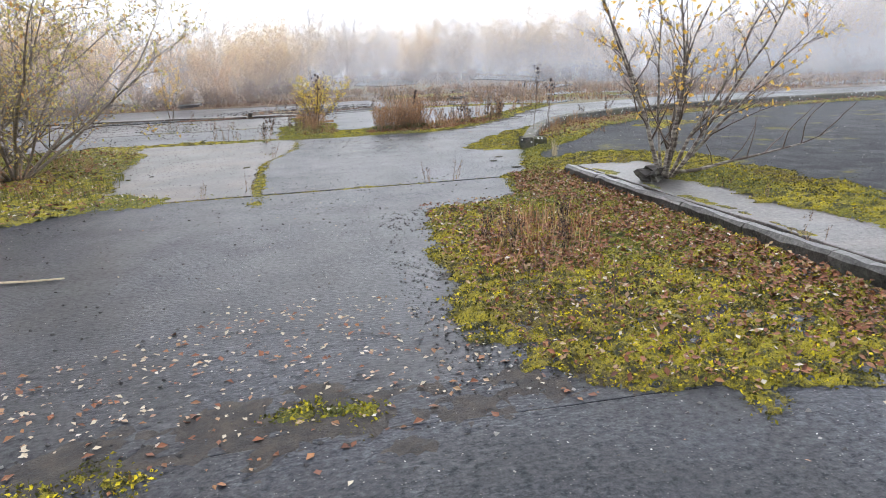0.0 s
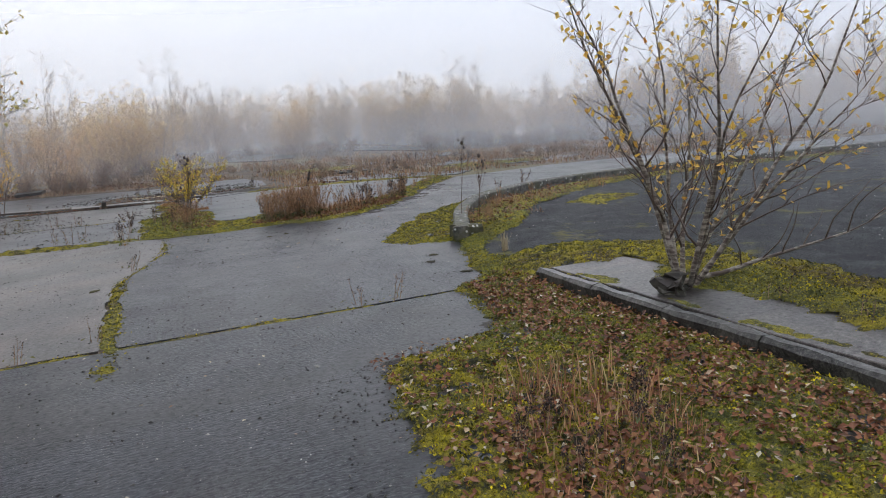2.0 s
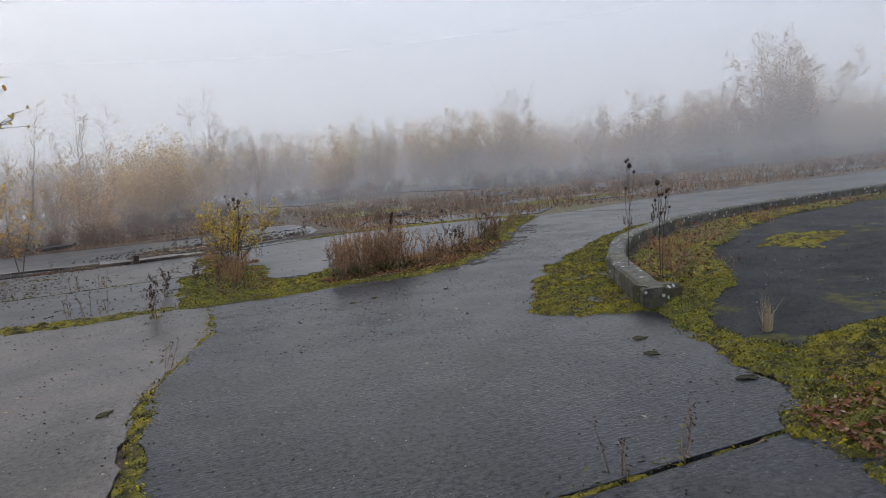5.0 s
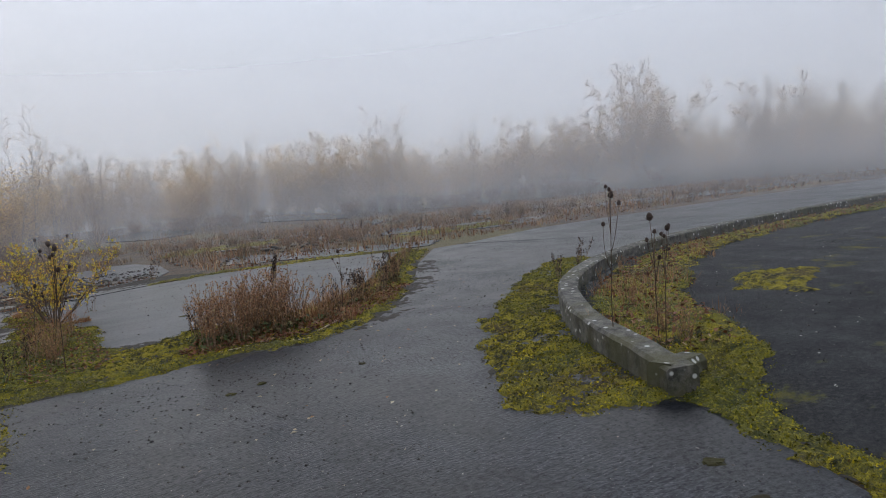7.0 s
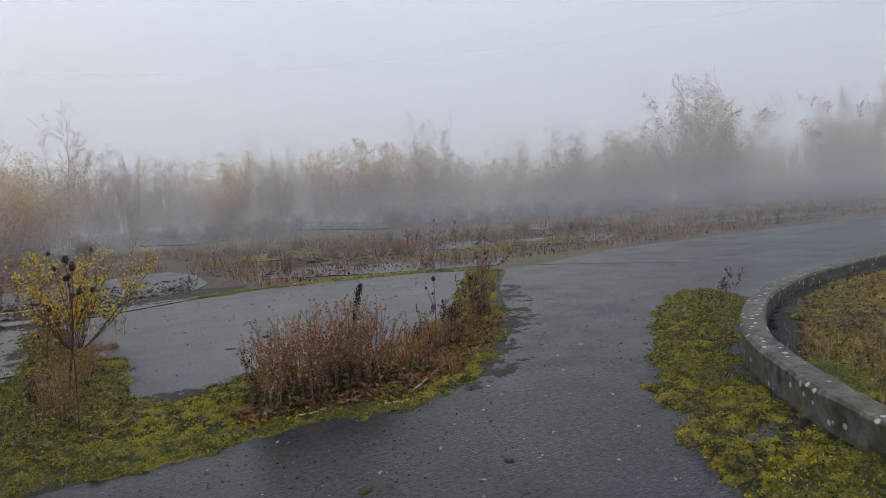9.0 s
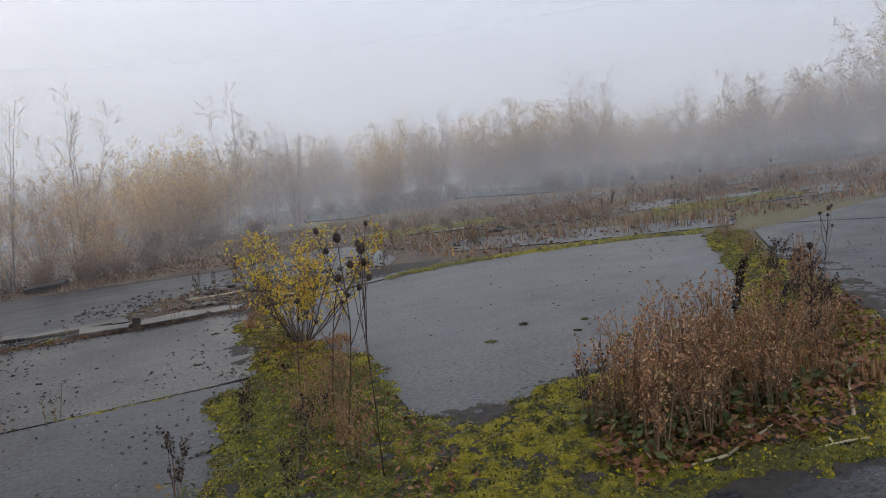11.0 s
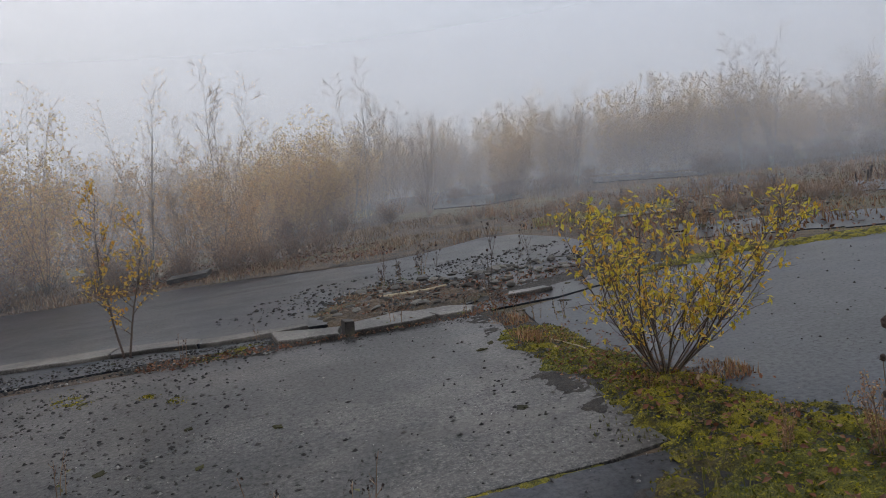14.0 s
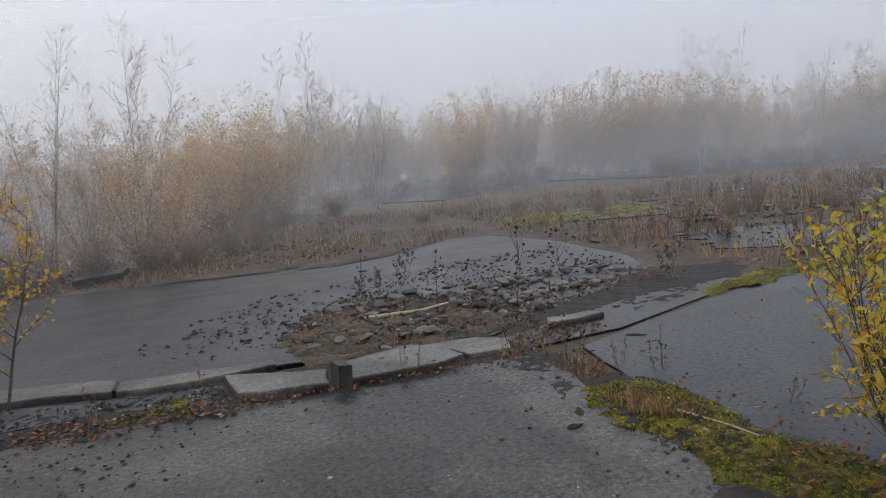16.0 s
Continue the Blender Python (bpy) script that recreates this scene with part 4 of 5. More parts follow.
M_SOIL = soil()
SOIL = (MOSS["verge"], MOSS["bay"], MOSS["wall foot"], [(1.3, 17.9), (1.9, 17.3), (2.6, 17.75), (3.4, 17.4), (3.0, 16.2), (1.2, 16.2)], [(-1.6, 2.35), (0.4, 2.3), (1.5, 2.55), (1.2, 2.9), (0.2, 3.0), (-1.2, 2.75)],
        [(0.0, 21.0), (0.45, 19.9), (0.6, 22.8), (0.5, 24.1), (0.15, 23.4)], [(-3.8, 24.4), (-2.0, 23.95), (0.4, 23.8), (0.7, 24.6), (-1.0, 24.9), (-3.8, 25.3)], [(3.3, 8.5), (4.2, 10.8), (4.6, 11.4), (4.3, 9.6), (4.0, 8.5)],
        [(-1.6, 25.8), (-0.7, 24.8), (0.9, 25.0), (1.3, 26.2), (0.6, 27.6), (-0.3, 28.0), (-1.1, 27.2)], [(0.2, 24.9), (1.4, 24.7), (3.8, 25.1), (4.6, 26.2), (3.4, 26.7), (2.2, 25.9), (0.9, 25.5)], [(2.2, 15.3), (4.3, 15.5), (6.0, 17.3), (8.0, 20.2), (7.6, 20.7), (5.2, 18.2), (2.4, 16.6)])
for i, poly in enumerate(SOIL):
    ob = new("soil", moss_mesh("soil", poly, 0.045 if i < 3 else 0.035, 0.014 if i < 3 else 0.018, 0.22, 300 + 10 * i, -0.006, 0.05 if i < 3 else 0.5, M_SOIL))
    ob.matrix_basis = LEAN
    tagged(ob, "thin black wet soil washed over the concrete", "soil", "soil on the site", "stuff")


# ---- leaf litter and stones ----
def litter(label, poly, count, size, material, h=0.03, flat=0.45):
    xy = fill(poly, count)
    z = h * NRNG.uniform(0.5, 1.4, len(xy)) + rise(xy[:, 0], xy[:, 1])
    ob = new("leaf_litter", leaves_mesh("leaf_litter", np.column_stack([xy, z]), NRNG.uniform(0.35, 1.25, len(xy)) * size, material, flat))
    ob.matrix_basis = LEAN
    tagged(ob, label, "leaves", kind="stuff")


KERB_SIDE = [(3.64, 8.6), (3.64, 2.6), (3.0, 2.6), (2.9, 4.0), (2.6, 6.0), (2.7, 7.3), (3.0, 8.6)]
litter("wet brown fallen leaves along the kerb", KERB_SIDE, 5200, 0.032, M_LITTER)
litter("pale birch leaves scattered over the moss", MOSS["verge"], 1100, 0.026, M_LITTER_PALE, 0.045)
litter("brown leaves scattered over the moss", MOSS["verge"], 4200, 0.028, M_LITTER, 0.045)
litter("brown leaves round dead weeds in the moss", [(1.5, 5.6), (2.3, 5.8), (2.6, 4.8), (2.2, 4.2), (1.6, 4.4)], 1400, 0.03, M_LITTER, 0.05)
litter("pale leaves strewn over wet concrete", [(-1.3, 2.6), (1.2, 2.7), (1.2, 3.6), (0.7, 4.3), (-0.4, 4.2), (-1.4, 3.4)], 560, 0.022, M_LITTER_PALE, 0.006, 0.2)
litter("brown leaves strewn over wet concrete", [(-2.2, 2.2), (1.4, 2.4), (1.3, 3.3), (0, 4.2), (-2.2, 3.4)], 240, 0.03, M_LITTER, 0.006, 0.2)
litter("few pale leaves on wet concrete", [(-4, -1), (3.5, -1), (3.5, 15), (-4, 15)], 170, 0.022, M_LITTER_PALE, 0.007, 0.2)
litter("few pale leaves on the wet road", [(0.4, 12), (3.4, 12), (5.2, 15), (9, 18), (8, 20), (4, 15.6), (0.4, 15.3)], 110, 0.03, M_LITTER_PALE, 0.007, 0.2)
litter("rust brown leaves under the dead weeds", [(1.9, 15.7), (3.4, 15.6), (4.6, 16.3), (5.9, 17.7), (5.5, 17.9), (3.6, 16.8), (2.2, 16.7)], 3000, 0.036, M_LITTER, 0.05)
litter("brown leaves on the moss by the bay", [(0.4, 16.0), (1.3, 16.2), (1.3, 19.0), (0.9, 21.5), (0.4, 21.5), (0.4, 18)], 900, 0.032, M_LITTER, 0.05)
litter("brown leaves behind the low wall", MOSS["wall back"], 3600, 0.038, M_LITTER, 0.16)
litter("tan leaves on the moss under the willow", [(0.2, 21.2), (0.5, 20.2), (1.4, 20.0), (1.3, 21.4), (0.8, 23.4), (0.5, 23.6)], 520, 0.024, M_LITTER, 0.045)
litter("brown leaves caught along the broken kerb", [(-3.6, 24.1), (0.6, 23.9), (1.6, 24.2), (1.0, 25.0), (0.2, 23.95), (-3.4, 24.6)], 1100, 0.03, M_LITTER, 0.03)
litter("golden leaves under the bush", MOSS["left bush"], 1300, 0.035, M_LITTER_PALE, 0.05)
litter("brown leaves under the bush", MOSS["left bush"], 1500, 0.05, M_LITTER, 0.05)
litter("brown leaves among the rubble", [(-1.5, 25.8), (-0.7, 24.9), (0.9, 25.1), (3.4, 26.0), (3.6, 26.8), (1.0, 26.6), (-0.3, 27.6), (-1.0, 27.2)], 1900, 0.03, M_LITTER, 0.04)
litter("brown leaves blown over the open field", [(4.6, 25.6), (9.5, 24), (22, 23.5), (30, 22), (28, 34), (14, 40), (5, 44), (4.6, 32)], 5000, 0.07, M_LITTER, 0.02)
litter("golden leaves under the thicket", [(-7, 33.5), (-2, 33.6), (1, 33), (1, 37), (-7, 39)], 3000, 0.06, M_LITTER, 0.04)


def gravel(label, poly, count, lo, hi, material=M_STONE, h=0.002, raised=False):
    xy = fill(poly, count * 2)
    thick = vnoise(xy[:, 0] * 0.7, xy[:, 1] * 0.7, 31) * 0.6 + vnoise(xy[:, 0] * 2.7, xy[:, 1] * 2.7, 32) * 0.5
    xy = xy[thick > NRNG.uniform(-0.75, 0.85, len(xy))]
    size = lo + (hi - lo) * NRNG.random(len(xy)) ** 3
    z = np.full(len(xy), h) + (lot_level(xy[:, 0], xy[:, 1]) if raised else 0)
    ob = new("gravel", stones_mesh("gravel", np.column_stack([xy, z]), size, material))
    ob.matrix_basis = LEAN
    tagged(ob, label, "gravel", kind="stuff")


gravel("small dark stones on wet concrete", [(-5, -1), (3.6, -1), (3.6, 8.4), (-5, 8.4)], 5000, 0.008, 0.035)
gravel("small stones along the verge", [(0.8, 2.6), (1.3, 2.6), (1.6, 6.9), (1.0, 6.9), (0.7, 4)], 2200, 0.006, 0.03)
gravel("small dark stones on the slabs", [(-4, 8.6), (3.4, 8.6), (3.8, 15.4), (-4, 15.9)], 5000, 0.008, 0.026)
gravel("loose stones on the asphalt", [(4.9, 3), (14, 3), (14, 15), (6, 13.5), (4.2, 10)], 4500, 0.008, 0.03, raised=True)
gravel("pale chips on the asphalt", [(4.9, 3), (12, 3), (12, 15), (6, 13.5), (4.2, 10)], 700, 0.005, 0.025, M_CHIP, raised=True)
gravel("dark stones on the far slabs", [(-6, 16), (0.2, 16), (0.4, 24), (-6, 24.2)], 3000, 0.01, 0.05)
gravel("dark grit on a dirty slab corner", [(-6, 20), (-2.4, 20), (-2.2, 22.5), (-3.2, 24.2), (-6, 24.2)], 1300, 0.012, 0.06)
gravel("pale chips of stone on concrete", [(-5, -1), (3.6, -1), (3.6, 15), (-5, 15)], 5200, 0.004, 0.014, M_CHIP)
gravel("pale chips of stone on the far slabs", [(-6, 16), (0.3, 16), (0.4, 24), (-6, 24)], 1500, 0.004, 0.018, M_CHIP)
gravel("small stones on the curving road", [(0.5, 12), (3.3, 12), (8, 17), (12, 18), (11, 21), (8, 20), (4, 15.6), (0.5, 15.3)], 2200, 0.006, 0.035)
gravel("stones on the wet bay", [(1.4, 18), (4, 17.8), (8, 23), (5, 24.7), (1, 23.6)], 500, 0.008, 0.04)
gravel("broken stones strewn over the pad", [(-3.2, 25.4), (2.5, 26), (3.9, 27.4), (4, 30), (0, 29.5), (-1.5, 29), (-3, 27.5)], 2300, 0.015, 0.09)
gravel("dark grit along the broken kerb", [(-6, 24.6), (-3.8, 24.3), (-2.0, 23.95), (-1.9, 24.2), (-2.1, 24.95), (-4, 25.3), (-6, 25.6)], 1500, 0.008, 0.06, h=0.01)
gravel("dark grit at the kerb foot", [(-2, 23.9), (0.4, 23.8), (0.5, 24.1), (-2, 24.15)], 500, 0.006, 0.03)
gravel("heap of broken stones and grit", [(-1.5, 25.8), (-0.7, 24.9), (0.9, 25.1), (1.4, 26.2), (0.6, 27.8), (-0.3, 28.2), (-1.0, 27.2)], 1600, 0.015, 0.09, h=0.02)


def lump(name, seed, size, flat, material, ragged=0.4, fine=2):
    """A broken lump with flat facets."""
    rng = random.Random(seed)
    bm = bmesh.new()
    bmesh.ops.create_icosphere(bm, subdivisions=fine, radius=0.5)
    cuts = [(Vector((rng.gauss(0, 1), rng.gauss(0, 1), rng.gauss(0, 1))).normalized(), rng.uniform(0.24, 0.42)) for _ in range(9)]
    for v in bm.verts:
        for n, d in cuts:
            over = v.co.dot(n) - d
            if over > 0:
                v.co -= n * over
        v.co += (noise.noise_vector(v.co * 4 + Vector((seed, 0, 0))) * 0.16 + noise.noise_vector(v.co * 11) * 0.07) * ragged
        v.co.z = v.co.z * flat
    bmesh.ops.scale(bm, vec=(size * 1.3, size, size), verts=bm.verts)
    me = bpy.data.meshes.new(name)
    bm.to_mesh(me)
    bm.free()
    me.materials.append(material)
    return me


rubble = []
for s in range(5):
    ob = tagged(new("rubble_piece", lump("rubble_piece", s, 0.10 + 0.02 * s, 0.5, M_RUBBLE)), "broken lump of grey concrete rubble on the pad", "rubble", "rubble heap")
    spots = fill([(-1.5, 25.6), (-0.6, 24.95), (1.2, 25.2), (2.4, 25.9), (3.6, 27), (2.8, 27.4), (0.7, 27.6), (-0.8, 27.4)], 26)
    scatter(ob, [LEAN @ pose(x, y, 0.015 + 0.01 * s, RNG.uniform(-12, 12), RNG.uniform(-12, 12), RNG.uniform(0, 360)) @ Matrix.Scale(RNG.uniform(0.5, 1.25), 4) for x, y in spots])
FIELD_RUBBLE = [(9.0, 28.6), (12.0, 30.5), (12.6, 34.6), (10.0, 35.6), (7.6, 32.0), (6.4, 30.4)]
for s in range(3):
    ob = tagged(new("rubble_piece", lump("rubble_piece", 20 + s, 0.2 + 0.05 * s, 0.5, M_RUBBLE)), "dark broken concrete lump among the field weeds", "rubble", "field rubble")
    spots = [tuple(p) for p in fill(FIELD_RUBBLE, 14)] + [tuple(p) for p in fill([(4.6, 26.4), (9, 25.4), (16, 25), (18, 30), (12, 36), (5, 34)], 8)]
    scatter(ob, [LEAN @ pose(x, y, 0.01 + float(rise(x, y)), RNG.uniform(-14, 14), RNG.uniform(-14, 14), RNG.uniform(0, 360)) @ Matrix.Scale(RNG.uniform(0.5, 1.5), 4) for x, y in spots])
clods = [(2.58, 19.0), (3.15, 19.4), (3.4, 18.7), (3.7, 19.05), (3.6, 18.2), (-0.2, 20.7), (0.15, 22.6), (0.0, 22.4), (1.5, 23.9), (2.0, 24.95), (-0.08, 24.72), (1.2, 19.7), (-2.3, 10.8), (-2.0, 11.0), (-0.6, 11.3), (2.7, 7.4),
         (3.2, 10.0), (3.3, 9.2), (3.45, 9.0), (3.4, 10.4), (-1.9, 21.4), (-2.6, 21.8), (-2.4, 20.9), (-3.1, 21.2), (1.9, 14.0), (2.2, 14.1), (3.1, 13.9), (5.5, 17.6), (6.3, 18.2), (-3.95, 25.1), (3.0, 27.6), (1.9, 29.6), (0.4, 30.4)]
clod = tagged(new("moss_clod", lump("moss_clod", 31, 0.13, 0.26, M_CLOD, 1.6, 3)), "dark clod of moss and dirt on wet concrete", "clod", "moss clods")
scatter(clod, [LEAN @ pose(x, y, 0.002, 0, 0, RNG.uniform(0, 360)) @ Matrix.Diagonal((RNG.uniform(0.35, 1.1), RNG.uniform(0.35, 0.8), RNG.uniform(0.5, 1.0), 1)) for x, y in clods])


# ---- near trees and bushes ----
birch = tree("birch_tree", "low many-stemmed birch with few yellow leaves", "tree", "", 11, 9, 3.2, 0.66, 0.026, 12, 1.0, 8, 0.4, 1, 0.05, M_LEAF_GOLD, M_YOUNG_BIRCH, M_TWIG,
             lift=0.035, from_low=0.12, upright=0.9, leaf_low=0.4, sides=6, thin=0.0028, split=True)
birch.matrix_basis = stand(4.28, 6.85, 150, 1.0, 0.12)
low_rng, low_stem = random.Random(5), Tubes()
low_line = limb(low_rng, Vector((0.03, -0.04, 0.02)), Vector((-0.974, -0.225, 0.22)), 1.9, 10, 0.07, 0.05)
low_stem.add(low_line, [0.026 * (1 - i / 11.5) for i in range(11)], 7)
low_bough = part("stem", low_stem.mesh("birch_low_stem", M_YOUNG_BIRCH), birch, "pale stem leaning out low over the slab")
for i in range(3, 10):
    side_twig = Tubes()
    side_twig.add(limb(low_rng, low_line[i], Vector((low_rng.uniform(-0.8, 0.2), low_rng.uniform(-0.6, 0.5), 0.9)), low_rng.uniform(0.4, 0.8), 6, 0.14, 0.05), [0.008 - 0.001 * k for k in range(7)], 4)
    part("branch", side_twig.mesh("birch_low_branch", M_TWIG), low_bough)
stump = new("stump", lump("stump", 77, 0.30, 0.75, M_STUMP, 1.5, 3))
stump.matrix_basis = LEAN @ pose(4.08, 6.78, 0.19, 0, 0, 20)
tagged(stump, "dark rotten root stump at the birch's foot", "stump")

bush = tree("birch_bush", "tall spreading bush with thin golden leaves", "bush", "", 23, 13, 3.9, 1.0, 0.035, 15, 1.7, 8, 0.5, 3, 0.045, M_LEAF_BUSH, M_BUSH_BARK, M_BUSH_BARK,
            lift=0.02, from_low=0.08, twig_lift=-0.05, upright=0.5, sides=5, thin=0.0035, split=True)
scatter(bush, [stand(-4.1, 11.6, 0), stand(-5.6, 13.0, 120, 1.1), stand(-6.6, 10.6, 220, 1.05)])

willow = tree("willow_bush", "small willow bush with bright yellow-green leaves", "bush", "", 5, 22, 1.3, 1.35, 0.009, 9, 0.5, 4, 0.22, 3, 0.032, M_LEAF_YELLOW, M_TWIG, M_TWIG,
              lift=0.05, from_low=0.2, upright=1.1, leaf_low=0.15, sides=4, thin=0.002, long=1.8, split=True)
willow.matrix_basis = stand(0.95, 20.75, 0)

sapling = tree("birch_sapling", "thin birch sapling with orange and yellow leaves", "tree", "", 9, 2, 2.3, 0.25, 0.018, 14, 0.6, 5, 0.3, 4, 0.045, M_LEAF_GOLD, M_TWIG, M_TWIG,
               lift=0.06, from_low=0.2, sides=5, thin=0.003, split=True)
sapling.matrix_basis = stand(-3.85, 25.35, 0)


# ---- teasels, docks and dead weeds ----
def teasel(seed, high, heads):
    """A dead teasel: one stem, thin side stems, an egg-shaped spiny head on each."""
    rng = random.Random(seed)
    ob = tagged(new("teasel"), "dead brown teasel with spiny egg-shaped heads", "plant", "teasels")
    stem = Tubes()
    main = limb(rng, Vector((0, 0, -0.03)), Vector((0.03, 0.02, 1)), high, 8, 0.035, 0.05)
    stem.add(main, [0.0052 - 0.0003 * i for i in range(9)], 5)
    tips = [(main[-1], (main[-1] - main[-2]).normalized(), 1.0)]
    for i in range(heads - 1):
        u = rng.randint(3, 6)
        w = (i % 2) * math.pi + rng.uniform(-0.6, 0.6)
        side = limb(rng, main[u], Vector((math.cos(w), math.sin(w), 1.3)), high * rng.uniform(0.18, 0.36), 5, 0.05, 0.22)
        stem.add(side, [0.0034 - 0.0002 * k for k in range(6)], 4)
        tips.append((side[-1], (side[-1] - side[-2]).normalized(), rng.uniform(0.5, 0.75)))
    part("stem", stem.mesh("teasel_stem", M_TEASEL), ob)
    for p, d, s in tips:
        bm = bmesh.new()
        bmesh.ops.create_uvsphere(bm, u_segments=12, v_segments=9, radius=1)
        for v in bm.verts:
            r = (1.16 if rng.random() < 0.5 else 0.92)
            v.co = Vector((v.co.x * 0.028 * r, v.co.y * 0.028 * r, v.co.z * 0.043 * (1.05 if v.co.z > 0 else 0.9) + 0.03))
        m = d.to_track_quat("Z", "Y").to_matrix().to_4x4()
        bm.transform(Matrix.Translation(p) @ m @ Matrix.Scale(s * 0.85, 4))
        me = bpy.data.meshes.new("teasel_head")
        bm.to_mesh(me)
        bm.free()
        me.materials.append(M_SEED_DARK)
        part("seed_head", me, ob, "dark spiny seed head")
        spikes = Tubes()
        for k in range(5):
            w = 2 * math.pi * k / 5 + rng.random()
            spikes.add([p, p + m @ Vector((math.cos(w) * 0.03, math.sin(w) * 0.03, 0.012)) * s, p + m @ Vector((math.cos(w) * 0.038, math.sin(w) * 0.038, 0.045)) * s], [0.0016, 0.0012, 0.0005], 3)
        part("bract", spikes.mesh("teasel_bracts", M_TEASEL), ob)
    return ob


teasels = [teasel(2, 1.4, 5), teasel(3, 1.35, 6), teasel(4, 1.05, 4)]
scatter(teasels[0], [stand(0.76, 17.28, 10), stand(4.68, 12.24, 60, 0.9, 0.1), stand(0.98, 25.3, 30, 0.7)])
scatter(teasels[1], [stand(0.84, 16.62, 80), stand(4.72, 11.72, 20, 0.72, 0.1), stand(1.72, 25.6, 140, 0.62), stand(5.35, 17.55, 10, 0.7)])
scatter(teasels[2], [stand(0.8, 18.0, 0), stand(0.62, 18.5, 50, 0.8), stand(4.85, 11.9, 70, 1.0, 0.1), stand(1.42, 25.4, 5, 0.6), stand(0.48, 26.5, 60, 0.65), stand(-0.2, 27.7, 60, 0.65), stand(0.9, 25.1, 60, 0.6), stand(4.2, 16.7, 200, 0.8),
                     stand(9.4, 24.6, 70, 1.0), stand(11.2, 26.0, 10, 1.0), stand(13.2, 25.8, 10, 1.0), stand(10.4, 27.5, 33, 1.0)])


def weed(name, label, seed, stems, high, spread, bunch, seed_mat, stem_mat, tuft=0.016, leaves=0, group="dead weeds", top_only=0.45, branchy=3):
    """A clump of dead weeds: stiff stems, short side stems, clustered seeds, a few leaves at the foot."""
    rng = random.Random(seed)
    tubes, seeds, foot = Tubes(), [], []
    for s in range(stems):
        a, r = rng.uniform(0, 6.28), rng.uniform(0, 1)
        h = high * rng.uniform(0.55, 1.0)
        base = Vector((math.cos(a) * r * spread * 0.35, math.sin(a) * r * spread * 0.35, -0.02))
        line = limb(rng, base, Vector((math.cos(a) * r * spread, math.sin(a) * r * spread, 1)), h, 6, 0.06, 0.03)
        tubes.add(line, [0.0045 - 0.0005 * k for k in range(7)], 3)
        for b in range(branchy):
            i = rng.randint(2, 5)
            w = rng.uniform(0, 6.28)
            twig = limb(rng, line[i], Vector((math.cos(w) * 0.6, math.sin(w) * 0.6, 1)), h * rng.uniform(0.12, 0.3), 3, 0.1, 0.05)
            tubes.add(twig, [0.0025, 0.002, 0.0016, 0.001], 3)
            for k in range(bunch // 2):
                u = rng.uniform(0.3, 1)
                j = min(2, int(u * 3))
                seeds.append(twig[j].lerp(twig[j + 1], u * 3 - j) + Vector((rng.gauss(0, 0.008), rng.gauss(0, 0.008), rng.gauss(0, 0.008))))
        for k in range(bunch):
            u = top_only + (1 - top_only) * rng.random()
            j = min(5, int(u * 6))
            seeds.append(line[j].lerp(line[j + 1], u * 6 - j) + Vector((rng.gauss(0, 0.012), rng.gauss(0, 0.012), rng.gauss(0, 0.01))))
        for k in range(leaves):
            foot.append(base + Vector((rng.gauss(0, 0.09), rng.gauss(0, 0.09), rng.uniform(0.03, 0.16))))
    ob = tagged(new(name), label, "plant", group)
    tagged(part("stalk", tubes.mesh(name + "_stalk", stem_mat), ob), kind="stuff")
    if seeds:
        sd = np.array([tuple(s) for s in seeds])
        tagged(part("seed_spray", leaves_mesh(name + "_seed", sd, NRNG.uniform(0.6, 1.3, len(sd)) * tuft, seed_mat, 0.9, 1.3), ob), kind="stuff")
    if foot:
        ft = np.array([tuple(s) for s in foot])
        tagged(part("foliage", leaves_mesh(name + "_foliage", ft, NRNG.uniform(0.02, 0.045, len(ft)), M_WEED_LEAF, 0.5, 1.8), ob, "withered green leaves"), kind="stuff")
    return ob


rusty = [weed("willowherb", "clump of rust-brown dead willowherb stems on the verge", 40 + i, 13, 0.8 - 0.06 * i, 0.24, 20, M_SEED, M_STEM, 0.0145, 4, top_only=0.3) for i in range(3)]
dark = [weed("dock", "dead dark-headed weeds standing on the verge", 50 + i, 5, 0.62, 0.25, 16, M_SEED_DARK, M_STEM, 0.02, 4, top_only=0.78, branchy=4) for i in range(2)]
small_weed = [weed("joint_weed", "thin dry weed growing in a joint", 60 + i, 3, 0.36, 0.35, 7, M_SEED_DARK, M_STEM, 0.013, 2, top_only=0.7, branchy=3) for i in range(2)]
BED = [(2.15, 15.95), (2.8, 15.8), (3.4, 15.95), (3.9, 16.3), (3.7, 16.7), (3.0, 16.75), (2.25, 16.5)]
FIELD = [(9.5, 24.4), (14, 24.2), (24, 23), (30, 22), (30, 28), (20, 34), (12, 38), (5, 40), (4.8, 33), (5.4, 27)]
field_spots = [tuple(p) for p in fill(FIELD, 170, 0.0) if vnoise(np.array([p[0] * 0.35]), np.array([p[1] * 0.35]), 14)[0] > -0.1]
BED_END = [(4.2, 16.5), (5.2, 17.2), (6.2, 18.4), (6.0, 18.8), (5.0, 18.0), (4.1, 17.0)]
spots = [tuple(p) for p in fill(BED, 24)]
spots_end = [tuple(p) for p in fill(BED_END, 14)]
